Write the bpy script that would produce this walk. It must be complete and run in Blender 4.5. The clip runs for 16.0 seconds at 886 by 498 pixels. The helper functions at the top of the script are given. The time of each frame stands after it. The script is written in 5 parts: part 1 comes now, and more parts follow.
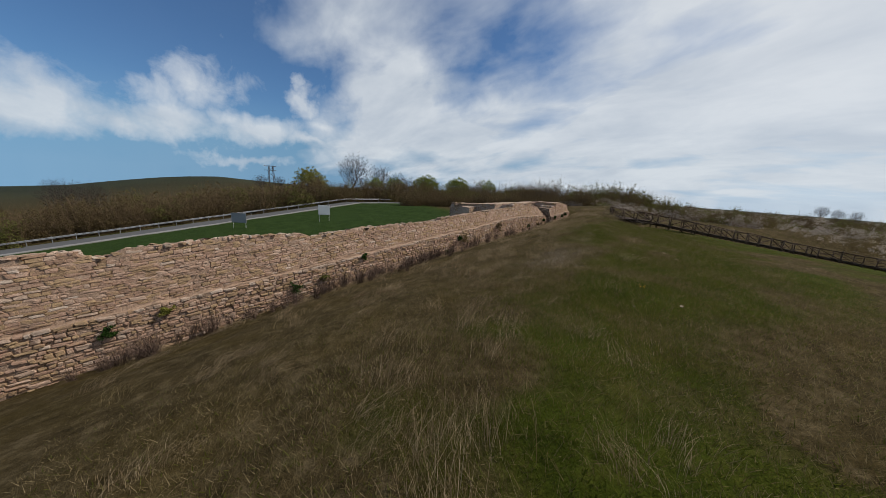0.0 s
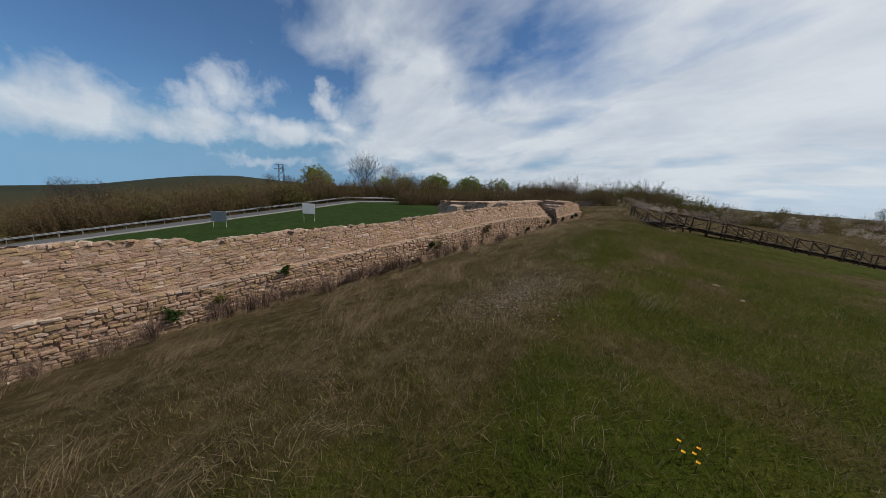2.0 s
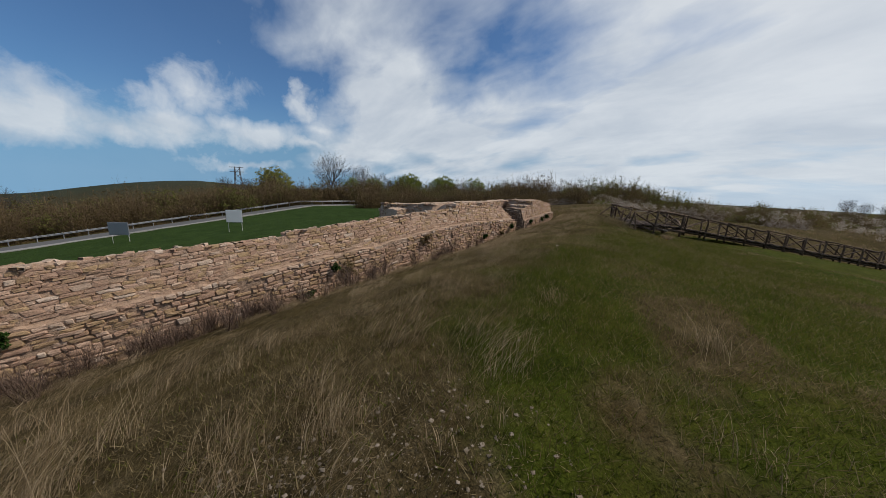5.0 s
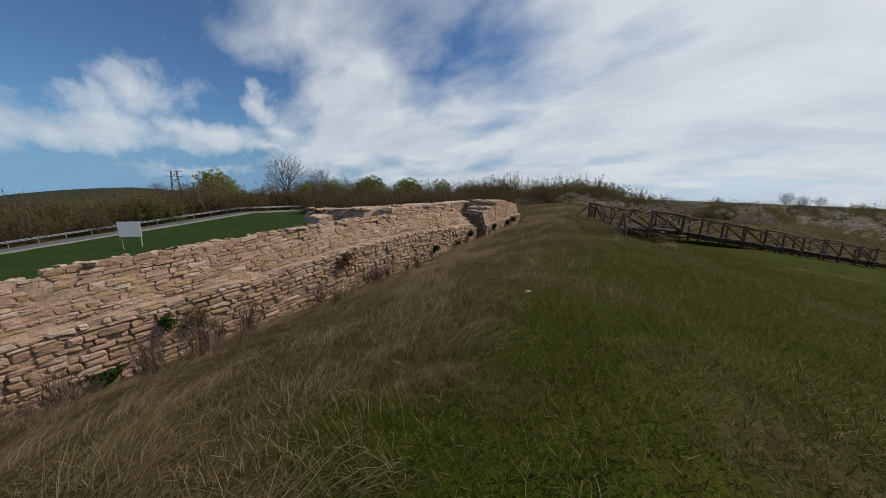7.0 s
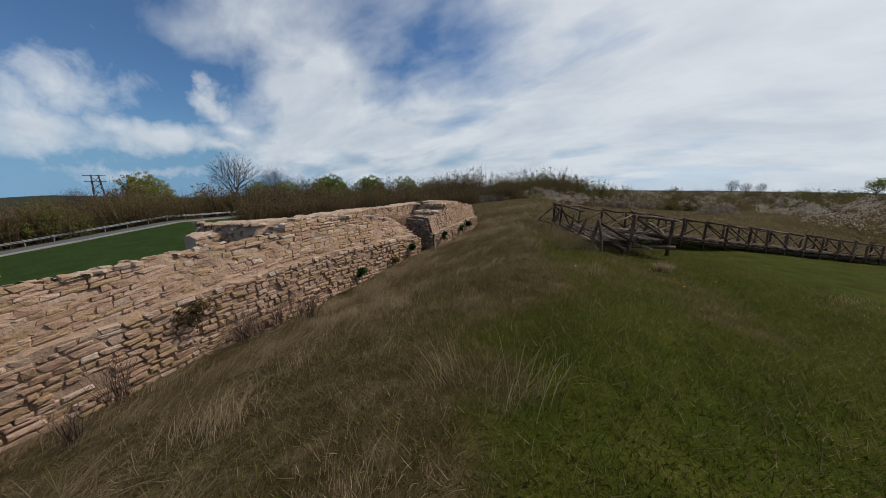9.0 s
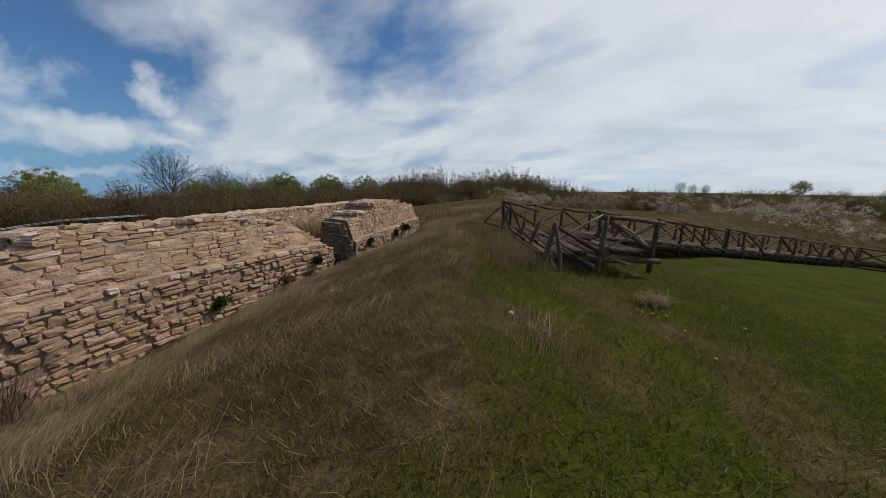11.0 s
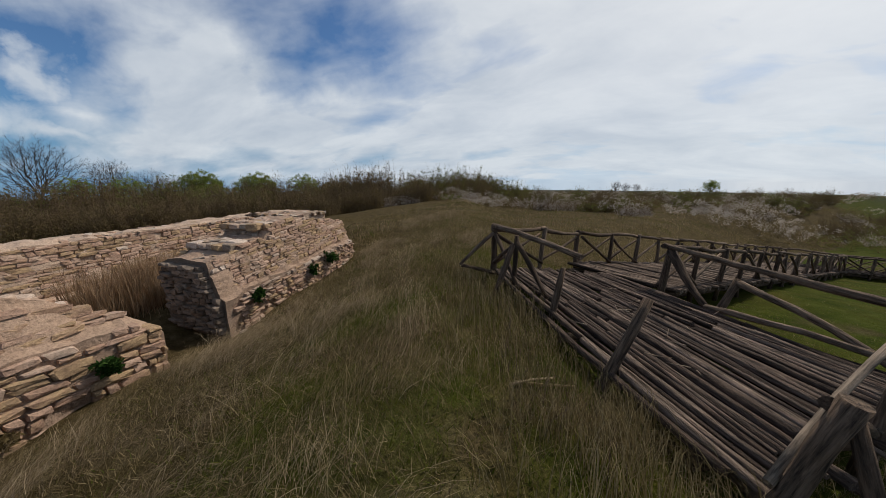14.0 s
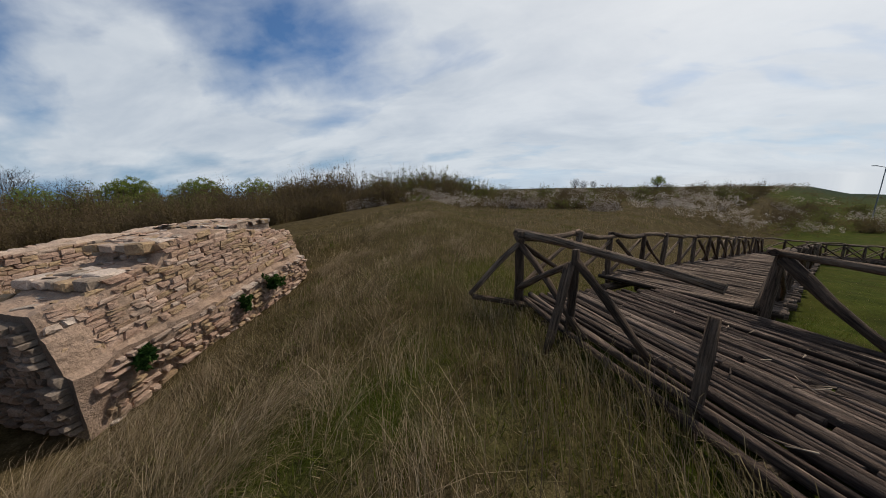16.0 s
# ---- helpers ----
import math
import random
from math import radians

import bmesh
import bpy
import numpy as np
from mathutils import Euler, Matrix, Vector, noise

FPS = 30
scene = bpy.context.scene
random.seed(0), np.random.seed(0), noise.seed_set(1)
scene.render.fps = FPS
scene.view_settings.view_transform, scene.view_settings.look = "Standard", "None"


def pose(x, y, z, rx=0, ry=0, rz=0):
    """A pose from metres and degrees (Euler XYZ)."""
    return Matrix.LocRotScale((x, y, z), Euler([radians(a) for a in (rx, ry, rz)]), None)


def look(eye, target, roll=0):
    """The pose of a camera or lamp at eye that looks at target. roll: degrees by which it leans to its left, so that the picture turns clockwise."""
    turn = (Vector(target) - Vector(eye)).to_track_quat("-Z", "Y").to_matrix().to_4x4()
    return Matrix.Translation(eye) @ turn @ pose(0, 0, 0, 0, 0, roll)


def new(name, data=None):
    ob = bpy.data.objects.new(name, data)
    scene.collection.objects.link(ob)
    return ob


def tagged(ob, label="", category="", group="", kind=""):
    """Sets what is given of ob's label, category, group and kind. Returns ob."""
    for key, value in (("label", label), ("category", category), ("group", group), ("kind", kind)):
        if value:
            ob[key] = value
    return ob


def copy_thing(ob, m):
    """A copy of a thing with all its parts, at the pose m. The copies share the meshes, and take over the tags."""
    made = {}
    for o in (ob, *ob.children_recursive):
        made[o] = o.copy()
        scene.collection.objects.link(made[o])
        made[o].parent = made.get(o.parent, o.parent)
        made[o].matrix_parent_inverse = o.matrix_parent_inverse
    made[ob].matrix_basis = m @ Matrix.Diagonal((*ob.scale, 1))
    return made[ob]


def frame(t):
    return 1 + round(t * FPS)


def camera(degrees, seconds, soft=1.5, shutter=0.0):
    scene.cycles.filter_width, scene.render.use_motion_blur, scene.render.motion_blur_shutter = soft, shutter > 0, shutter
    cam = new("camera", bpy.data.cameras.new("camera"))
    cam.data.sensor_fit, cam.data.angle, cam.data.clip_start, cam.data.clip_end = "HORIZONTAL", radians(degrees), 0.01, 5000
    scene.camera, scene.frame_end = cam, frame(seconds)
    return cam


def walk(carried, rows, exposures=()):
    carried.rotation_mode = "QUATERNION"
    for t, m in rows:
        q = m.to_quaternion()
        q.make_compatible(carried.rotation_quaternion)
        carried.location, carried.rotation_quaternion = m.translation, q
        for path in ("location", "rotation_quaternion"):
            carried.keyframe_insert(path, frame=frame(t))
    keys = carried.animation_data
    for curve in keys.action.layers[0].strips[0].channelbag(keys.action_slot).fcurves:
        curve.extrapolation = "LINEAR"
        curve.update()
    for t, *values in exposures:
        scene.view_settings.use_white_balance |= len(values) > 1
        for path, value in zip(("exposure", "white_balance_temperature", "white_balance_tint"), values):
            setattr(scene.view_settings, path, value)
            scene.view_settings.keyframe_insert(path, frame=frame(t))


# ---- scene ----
cam = camera(112.56, 16.0, soft=0.85)
# seconds, eye, yaw to the left of +y, pitch, lean
PATH = (
    (0, (7.333, 2.654, 2.202), 45.22, -12.36, 3.66),
    (0.5, (7.094, 3.966, 2.132), 46.06, -12.50, 3.80),
    (1, (6.870, 5.370, 1.980), 46.95, -12.36, 3.95),
    (1.5, (6.487, 6.432, 1.913), 47.79, -12.46, 3.87),
    (2, (6.169, 7.601, 1.958), 48.76, -12.59, 3.71),
    (2.5, (5.847, 8.637, 1.931), 49.59, -12.67, 3.66),
    (3, (5.619, 9.675, 1.824), 50.53, -12.58, 3.66),
    (3.5, (5.406, 10.621, 1.838), 50.07, -12.48, 3.52),
    (4, (4.961, 11.342, 1.894), 48.46, -12.43, 3.11),
    (6.5, (3.048, 15.803, 1.707), 41.29, -11.67, 1.89),
    (7, (2.438, 16.809, 1.703), 39.85, -11.64, 1.42),
    (7.5, (2.007, 17.751, 1.746), 38.51, -11.73, 0.74),
    (8, (1.837, 18.560, 1.819), 37.14, -11.92, 0.42),
    (8.5, (1.775, 19.461, 1.834), 35.89, -12.07, 0.11),
    (9, (1.601, 20.203, 1.933), 34.44, -12.30, -0.30),
    (11.5, (1.195, 24.204, 1.542), 26.87, -11.98, 0.06),
    (12, (0.951, 24.874, 1.484), 25.26, -12.07, 0.06),
    (12.5, (0.535, 25.523, 1.596), 23.62, -12.36, 0.13),
    (13, (0.074, 26.164, 1.643), 21.94, -12.49, 0.08),
    (13.5, (-0.243, 26.845, 1.687), 20.45, -12.44, 0.01),
    (14, (-0.621, 27.336, 1.890), 18.86, -12.39, -0.10),
    (14.5, (-0.880, 27.762, 1.868), 17.24, -12.31, -0.65),
    (15, (-1.150, 28.408, 1.726), 15.59, -12.20, -0.99),
    (15.5, (-1.321, 28.830, 1.715), 14.03, -12.15, -1.30),
    (16, (-1.560, 29.022, 1.728), 12.32, -12.17, -1.59),
)


def heading(eye, yaw, pitch, lean):
    a, b = radians(yaw), radians(pitch)
    ahead = Vector((-math.sin(a) * math.cos(b), math.cos(a) * math.cos(b), math.sin(b)))
    return look(eye, Vector(eye) + ahead, lean)


walk(cam, [(t, heading(eye, yaw, pitch, lean)) for t, eye, yaw, pitch, lean in PATH], exposures=[(0, 0.0), (16, 0.0)])

# ---- light ----
SUN_AZ, SUN_EL = radians(38), radians(47)     # to the right of +y, above the horizon
sun_data = bpy.data.lights.new("sun", "SUN")
sun_data.energy, sun_data.angle, sun_data.color = 3.2, radians(3), (1.0, 0.93, 0.84)
sun = new("sun", sun_data)
SUN_WAY = Vector((math.sin(SUN_AZ) * math.cos(SUN_EL), math.cos(SUN_AZ) * math.cos(SUN_EL), math.sin(SUN_EL)))
sun.matrix_world = look((0, 0, 60), Vector((0, 0, 60)) - SUN_WAY)


class Nodes:
    """A small hand for wiring node trees."""

    def __init__(self, tree):
        self.tree = tree
        tree.nodes.clear()

    def add(self, kind, inputs=(), operation="", attribute_name="", blend_type=""):
        n = self.tree.nodes.new(kind)
        if operation:
            n.operation = operation
        if attribute_name:
            n.attribute_name = attribute_name
        if blend_type:
            n.data_type, n.blend_type = "RGBA", blend_type
        for k, v in dict(inputs).items():
            self.put(n, k, v)
        return n

    def put(self, n, k, v):
        if isinstance(v, bpy.types.NodeSocket):
            self.tree.links.new(v, n.inputs[k])
        else:
            n.inputs[k].default_value = v

    def math(self, op, a, b=0.0, c=0.0):
        return self.add("ShaderNodeMath", {0: a, 1: b, 2: c}, operation=op).outputs[0]

    def ramp(self, fac, *stops, interp="LINEAR"):
        n = self.add("ShaderNodeValToRGB", {0: fac})
        n.color_ramp.interpolation = interp
        e = n.color_ramp.elements
        while len(e) < len(stops):
            e.new(0.5)
        for el, (p, c) in zip(e, stops):
            el.position, el.color = p, (*c, 1) if not isinstance(c, (int, float)) else (c, c, c, 1)
        return n.outputs[0]

    def mix(self, fac, a, b, blend="MIX"):
        n = self.add("ShaderNodeMix", blend_type=blend)
        self.put(n, 0, fac), self.put(n, 6, a), self.put(n, 7, b)
        return n.outputs[2]

    def noise(self, vec, scale, detail=4.0, rough=0.55, distort=0.0):
        n = self.add("ShaderNodeTexNoise", {"Scale": scale, "Detail": detail, "Roughness": rough, "Distortion": distort})
        if vec is not None:
            self.put(n, "Vector", vec)
        return n.outputs["Fac"]


# veils and open blue: angle left of +y, height, spread, amount
CLOUDS = ((57, 16, 6, 0.34), (60, 22, 7, 0.28), (62, 8, 6, 0.30), (53, 8, 7, 0.30), (45, 7, 7, 0.26),
          (98, 15, 10, -0.34), (88, 17, 7, -0.20), (100, 1, 7, -0.36), (88, 1.5, 7, -0.36), (76, 2, 6, -0.30), (74, 13, 4, -0.26), (66, 12, 3, -0.16), (95, 9, 8, -0.3), (82, 8, 8, -0.3),
          (47, 13, 3, -0.22), (43.5, 16, 3.4, -0.26), (39, 18.5, 3.6, -0.24), (34, 21.5, 4, -0.26), (28, 24, 5, -0.26), (75, 22, 7, -0.14), (24, 8, 14, 0.34), (3, 15, 15, 0.30), (-26, 12, 18, 0.30), (-32, 32, 24, 0.40), (20, 40, 22, 0.14), (-90, 30, 50, 0.2))
# heaped clouds: angle left of +y, height, half width, half height, amount
HEAPS = ((100, 6.0, 5.4, 2.7, 1.0), (94, 5.0, 4.0, 1.7, 0.8), (86.5, 6.2, 6.5, 2.4, 1.0), (83.2, 10.4, 4.0, 3.0, 0.95), (76.5, 6.8, 4.4, 2.2, 1.0), (88, 9.0, 3.0, 1.6, 0.6),
         (70, 11.2, 2.0, 1.9, 0.95), (71.3, 13.4, 1.0, 1.2, 0.7), (69.5, 5.5, 5.6, 1.3, 0.95), (80.5, 1.9, 5.5, 0.8, 0.6), (60, 19, 3.0, 3.4, 0.55))


def build_world():
    world = bpy.data.worlds.new("sky")
    scene.world = world
    world.use_nodes = True
    n = Nodes(world.node_tree)
    way = n.add("ShaderNodeTexCoord").outputs["Generated"]
    air = n.add("ShaderNodeTexSky")
    air.sky_type, air.sun_disc, air.sun_elevation, air.sun_rotation = "NISHITA", False, SUN_EL, SUN_AZ
    air.air_density, air.dust_density, air.ozone_density = 1.0, 0.6, 2.2
    low = n.add("ShaderNodeVectorMath", {0: way, 1: (-1.0, -1.0, 0.10)}, operation="MAXIMUM").outputs[0]
    n.put(air, "Vector", low)
    sky = air.outputs[0]
    sep = n.add("ShaderNodeSeparateXYZ", {0: way})
    x, y, z = sep.outputs
    up = n.math("MAXIMUM", z, 0.0)
    # cloud layer seen on a flat ceiling
    inv = n.math("DIVIDE", 1.0, n.math("ADD", up, 0.30))
    flat = n.add("ShaderNodeCombineXYZ", {0: n.math("MULTIPLY", x, inv), 1: n.math("MULTIPLY", y, inv), 2: 3.1}).outputs[0]
    turned = n.add("ShaderNodeMapping", {"Vector": flat, "Rotation": (0, 0, radians(24)), "Scale": (0.75, 1.25, 1.0)}).outputs[0]
    broad = n.noise(turned, 1.3, 5.0, 0.5, 0.5)
    fine = n.noise(turned, 4.0, 5.0, 0.5, 0.5)
    veil = n.math("ADD", n.math("MULTIPLY", broad, 0.62), n.math("MULTIPLY", fine, 0.38))
    # the cover thickens towards the sun's side
    side = n.math("ADD", n.math("MULTIPLY", x, 0.85), n.math("MULTIPLY", y, 0.35))
    cover = n.math("MULTIPLY_ADD", veil, 2.1, -1.10)
    stir = n.add("ShaderNodeTexNoise", {"Vector": way, "Scale": 7.0, "Detail": 6.0, "Roughness": 0.56}).outputs["Color"]
    stir = n.add("ShaderNodeVectorMath", {0: stir, 1: (0.5, 0.5, 0.5)}, operation="SUBTRACT").outputs[0]
    bent = n.add("ShaderNodeVectorMath", {0: stir, 1: (0.22, 0.22, 0.16), 2: way}, operation="MULTIPLY_ADD").outputs[0]
    bent = n.add("ShaderNodeVectorMath", {0: bent}, operation="NORMALIZE").outputs[0]
    # banks of cloud and open blue: angle left of +y, height, spread, amount
    for az, el, spread, amount in CLOUDS:
        a, b = radians(az), radians(el)
        to = (-math.sin(a) * math.cos(b), math.cos(a) * math.cos(b), math.sin(b))
        dot = n.add("ShaderNodeVectorMath", {0: bent, 1: to}, operation="DOT_PRODUCT").outputs["Value"]
        k = 1.0 / radians(spread) ** 2
        lobe = n.math("EXPONENT", n.math("MULTIPLY_ADD", dot, k, -k))
        cover = n.math("MULTIPLY_ADD", lobe, amount, cover)
    # heaped clouds, ragged above and flat below
    bx, by, bz = n.add("ShaderNodeSeparateXYZ", {0: bent}).outputs
    round_to = n.math("MULTIPLY", n.math("ARCTAN2", n.math("MULTIPLY", bx, -1.0), by), 180 / math.pi)
    high = n.math("MULTIPLY", n.math("ARCSINE", bz), 180 / math.pi)
    heap = n.math("MULTIPLY", broad, 0.0)
    for az, el, w, h, amount in HEAPS:
        p, q = n.math("MULTIPLY_ADD", round_to, 1 / w, -az / w), n.math("MULTIPLY_ADD", high, 1 / h, -el / h)
        fall = n.math("EXPONENT", n.math("MULTIPLY", n.math("MULTIPLY_ADD", p, p, n.math("MULTIPLY", q, q)), -0.8))
        heap = n.math("MAXIMUM", heap, n.math("MULTIPLY", fall, amount))
    heap = n.math("MULTIPLY_ADD", n.math("SUBTRACT", n.noise(way, 16.0, 7.0, 0.62, 0.4), 0.5), 0.95, heap)
    heap = n.ramp(heap, (0.14, 0.0), (0.46, 0.44), (0.90, 0.84))
    mask = n.ramp(n.math("ADD", cover, 0.3), (0.14, 0.03), (0.44, 0.42), (0.80, 0.92))
    haze = n.ramp(z, (0.0, 1.0), (0.10, 0.55), (0.32, 0.0))
    haze = n.math("MULTIPLY", haze, n.ramp(n.math("MULTIPLY_ADD", side, 0.5, 0.5), (0.2, 0.1), (0.5, 0.4), (0.85, 1.0)))
    mask = n.math("MAXIMUM", n.math("MAXIMUM", mask, haze), heap)
    shade = n.ramp(n.noise(turned, 2.0, 5.0, 0.6, 0.3), (0.3, (0.51, 0.572, 0.65)), (0.62, (0.70, 0.745, 0.79)))
    glow = n.add("ShaderNodeVectorMath", {0: way, 1: tuple(SUN_WAY)}, operation="DOT_PRODUCT").outputs["Value"]
    glow = n.math("POWER", n.math("MAXIMUM", glow, 0.0), 5.0)
    shade = n.mix(n.math("MULTIPLY", glow, 0.8), shade, (1.05, 1.03, 1.0, 1))
    sky = n.mix(1.0, sky, (0.56, 0.90, 1.22, 1), "MULTIPLY")
    a = n.add("ShaderNodeBackground", {"Color": sky, "Strength": 0.067})
    b = n.add("ShaderNodeBackground", {"Color": shade, "Strength": 0.96})
    m = n.add("ShaderNodeMixShader", {0: mask, 1: a.outputs[0], 2: b.outputs[0]})
    n.add("ShaderNodeOutputWorld", {0: m.outputs[0]})


build_world()


# ---- materials ----
def material(name, colour, rough=0.9, bump=None, strength=0.4, distance=0.02, specular=0.2, sheen=0.0, through_leaf=0.0):
    """colour(n, place, rand) gives the base colour; bump(n, place) a height."""
    m = bpy.data.materials.new(name)
    m.use_nodes = True
    n = Nodes(m.node_tree)
    place = n.add("ShaderNodeTexCoord").outputs["Object"]
    geo = n.add("ShaderNodeNewGeometry")
    world = geo.outputs["Position"]
    rand = n.math("FRACT", n.math("ADD", geo.outputs["Random Per Island"], n.add("ShaderNodeObjectInfo").outputs["Random"]))
    p = n.add("ShaderNodeBsdfPrincipled", {"Roughness": rough, "Specular IOR Level": specular})
    n.put(p, "Base Color", colour(n, world, rand))
    if bump:
        b = n.add("ShaderNodeBump", {"Strength": strength, "Distance": distance, "Height": bump(n, world)})
        n.put(p, "Normal", b.outputs[0])
    out = p.outputs[0]
    if through_leaf:
        t = n.add("ShaderNodeBsdfTranslucent", {"Color": colour(n, world, rand)})
        out = n.add("ShaderNodeMixShader", {0: through_leaf, 1: out, 2: t.outputs[0]}).outputs[0]
    n.add("ShaderNodeOutputMaterial", {0: out})
    return m


def blend_of(*cols, scale=3.0, weight=0.55):
    """A colour from a run of colours, by the piece and by noise."""
    def f(n, place, rand):
        v = n.math("ADD", n.math("MULTIPLY", rand, weight), n.math("MULTIPLY", n.noise(place, scale, 6.0, 0.65), 1.0 - weight + 0.25))
        v = n.math("SUBTRACT", v, 0.12)
        k = max(len(cols) - 1, 1)
        return n.ramp(v, *[(0.1 + 0.8 * i / k, c) for i, c in enumerate(cols)])
    return f


def stone_colour(*cols):
    def f(n, place, rand):
        base = blend_of(*cols, scale=5.0, weight=0.6)(n, place, rand)
        speck = n.ramp(n.noise(place, 34.0, 5.0, 0.7), (0.3, 0.62), (0.6, 1.08))
        base = n.mix(1.0, base, speck, "MULTIPLY")
        stain = n.ramp(n.noise(place, 1.3, 6.0, 0.65, 0.5), (0.52, 0.0), (0.75, 0.6))
        return n.mix(stain, base, (0.17, 0.125, 0.09, 1))
    return f


def rough_height(a, b):
    return lambda n, p: n.math("ADD", n.noise(p, a, 6.0, 0.65), n.math("MULTIPLY", n.noise(p, b, 4.0, 0.7), 0.5))


M = {}
M["stone"] = material("pinkish_limestone", stone_colour((0.20, 0.125, 0.082), (0.40, 0.275, 0.155), (0.34, 0.215, 0.150), (0.44, 0.295, 0.212), (0.54, 0.40, 0.30)), 0.92, rough_height(9, 40), 0.7, 0.03)
M["pale"] = material("pale_ledge_stone", stone_colour((0.33, 0.225, 0.16), (0.47, 0.35, 0.265), (0.56, 0.455, 0.37)), 0.92, rough_height(12, 50), 0.6, 0.02)
M["core"] = material("earthy_mortar", stone_colour((0.27, 0.18, 0.125), (0.38, 0.27, 0.195), (0.50, 0.38, 0.285)), 0.96, rough_height(7, 30), 0.9, 0.05)
M["upper"] = material("tan_weathered_mortar", stone_colour((0.30, 0.20, 0.136), (0.41, 0.285, 0.20), (0.51, 0.375, 0.275)), 0.95, rough_height(4.5, 16), 0.75, 0.06)
M["rubble"] = material("grey_rubble", stone_colour((0.22, 0.165, 0.12), (0.38, 0.30, 0.228), (0.50, 0.41, 0.325)), 0.93, rough_height(10, 45), 0.7, 0.03)

M["chips"] = material("earthy_stone_chips", stone_colour((0.10, 0.078, 0.055), (0.19, 0.152, 0.112), (0.34, 0.28, 0.22)), 0.95)
# stone colour darkened to stand in for shade on the stub's end face
M["dark"] = material("shade_toned_stone", stone_colour((0.11, 0.082, 0.060), (0.19, 0.145, 0.108), (0.29, 0.225, 0.17)), 0.94, rough_height(10, 45), 0.7, 0.03)


def along_log(n):
    """Place in the log itself: drawn out along its length."""
    return n.add("ShaderNodeAttribute", attribute_name="grain_place").outputs["Vector"]


def wood_colour(*cols):
    def f(n, place, rand):
        base = blend_of(*cols, scale=3.0, weight=0.75)(n, place, rand)
        streak = n.ramp(n.noise(along_log(n), 42.0, 6.0, 0.7, 0.3), (0.36, 0.30), (0.5, 0.9), (0.64, 1.6))
        base = n.mix(1.0, base, streak, "MULTIPLY")
        lichen = n.ramp(n.noise(place, 7.0, 6.0, 0.7), (0.6, 0.0), (0.74, 0.28))
        return n.mix(lichen, base, (0.20, 0.165, 0.13, 1))
    return f


def wood_height():
    return lambda n, p: n.math("ADD", n.noise(along_log(n), 34.0, 6.0, 0.7), n.math("MULTIPLY", n.noise(p, 60.0, 3.0, 0.7), 0.3))


M["log"] = material("weathered_log", wood_colour((0.040, 0.026, 0.018), (0.095, 0.064, 0.046), (0.19, 0.138, 0.102)), 0.92, wood_height(), 1.0, 0.03)
M["cross_log"] = material("weathered_cross_log", wood_colour((0.05, 0.033, 0.022), (0.125, 0.085, 0.058), (0.215, 0.155, 0.112)), 0.92, wood_height(), 1.0, 0.03)
M["dark_log"] = material("dark_bark_log", wood_colour((0.060, 0.038, 0.024), (0.115, 0.076, 0.049), (0.185, 0.130, 0.088)), 0.93, wood_height(), 1.0, 0.02)
M["split"] = material("split_pale_wood", wood_colour((0.13, 0.090, 0.060), (0.22, 0.160, 0.108), (0.32, 0.245, 0.175)), 0.88, rough_height(22, 80), 0.6, 0.01)


def ground_colour(n, place, rand):
    green = n.add("ShaderNodeAttribute", attribute_name="green").outputs["Fac"]
    soil = n.ramp(n.noise(place, 3.5, 8.0, 0.7), (0.3, (0.029, 0.021, 0.009)), (0.5, (0.064, 0.047, 0.021)), (0.72, (0.135, 0.102, 0.055)))
    turf = n.ramp(n.noise(place, 1.7, 8.0, 0.68), (0.3, (0.021, 0.029, 0.004)), (0.5, (0.040, 0.051, 0.006)), (0.7, (0.066, 0.070, 0.012)))
    wob = n.math("ADD", green, n.math("MULTIPLY", n.math("SUBTRACT", n.noise(place, 0.9, 7.0, 0.7), 0.5), 0.9))
    near = n.mix(n.ramp(wob, (0.34, 0.0), (0.66, 1.0)), soil, turf)
    fleck = n.ramp(n.noise(place, 55.0, 5.0, 0.75), (0.32, 0.5), (0.5, 0.95), (0.68, 1.45))
    near = n.mix(1.0, near, fleck, "MULTIPLY")
    warm = n.ramp(n.noise(place, 0.55, 5.0, 0.65, 0.4), (0.46, 0.0), (0.68, 0.42))
    near = n.mix(warm, near, n.mix(1.0, (0.072, 0.052, 0.014, 1), fleck, "MULTIPLY"))
    grit = n.ramp(n.noise(place, 38.0, 6.0, 0.75), (0.3, (0.05, 0.038, 0.025)), (0.5, (0.12, 0.094, 0.066)), (0.66, (0.26, 0.215, 0.165)))
    bare = n.math("ADD", n.add("ShaderNodeAttribute", attribute_name="bare").outputs["Fac"], n.math("MULTIPLY", n.math("SUBTRACT", n.noise(place, 7.0, 8.0, 0.8), 0.5), 1.5))
    near = n.mix(n.ramp(bare, (0.42, 0.0), (0.62, 1.0)), near, grit)
    hay = n.ramp(n.noise(place, 0.8, 7.0, 0.7), (0.3, (0.022, 0.040, 0.010)), (0.7, (0.040, 0.066, 0.018)))
    near = n.mix(n.add("ShaderNodeAttribute", attribute_name="meadow").outputs["Fac"], near, n.mix(1.0, hay, fleck, "MULTIPLY"))
    woods = n.ramp(n.noise(place, 0.02, 6.0, 0.7), (0.35, (0.018, 0.030, 0.024)), (0.65, (0.036, 0.050, 0.034)))
    return n.mix(n.add("ShaderNodeAttribute", attribute_name="woods").outputs["Fac"], near, woods)


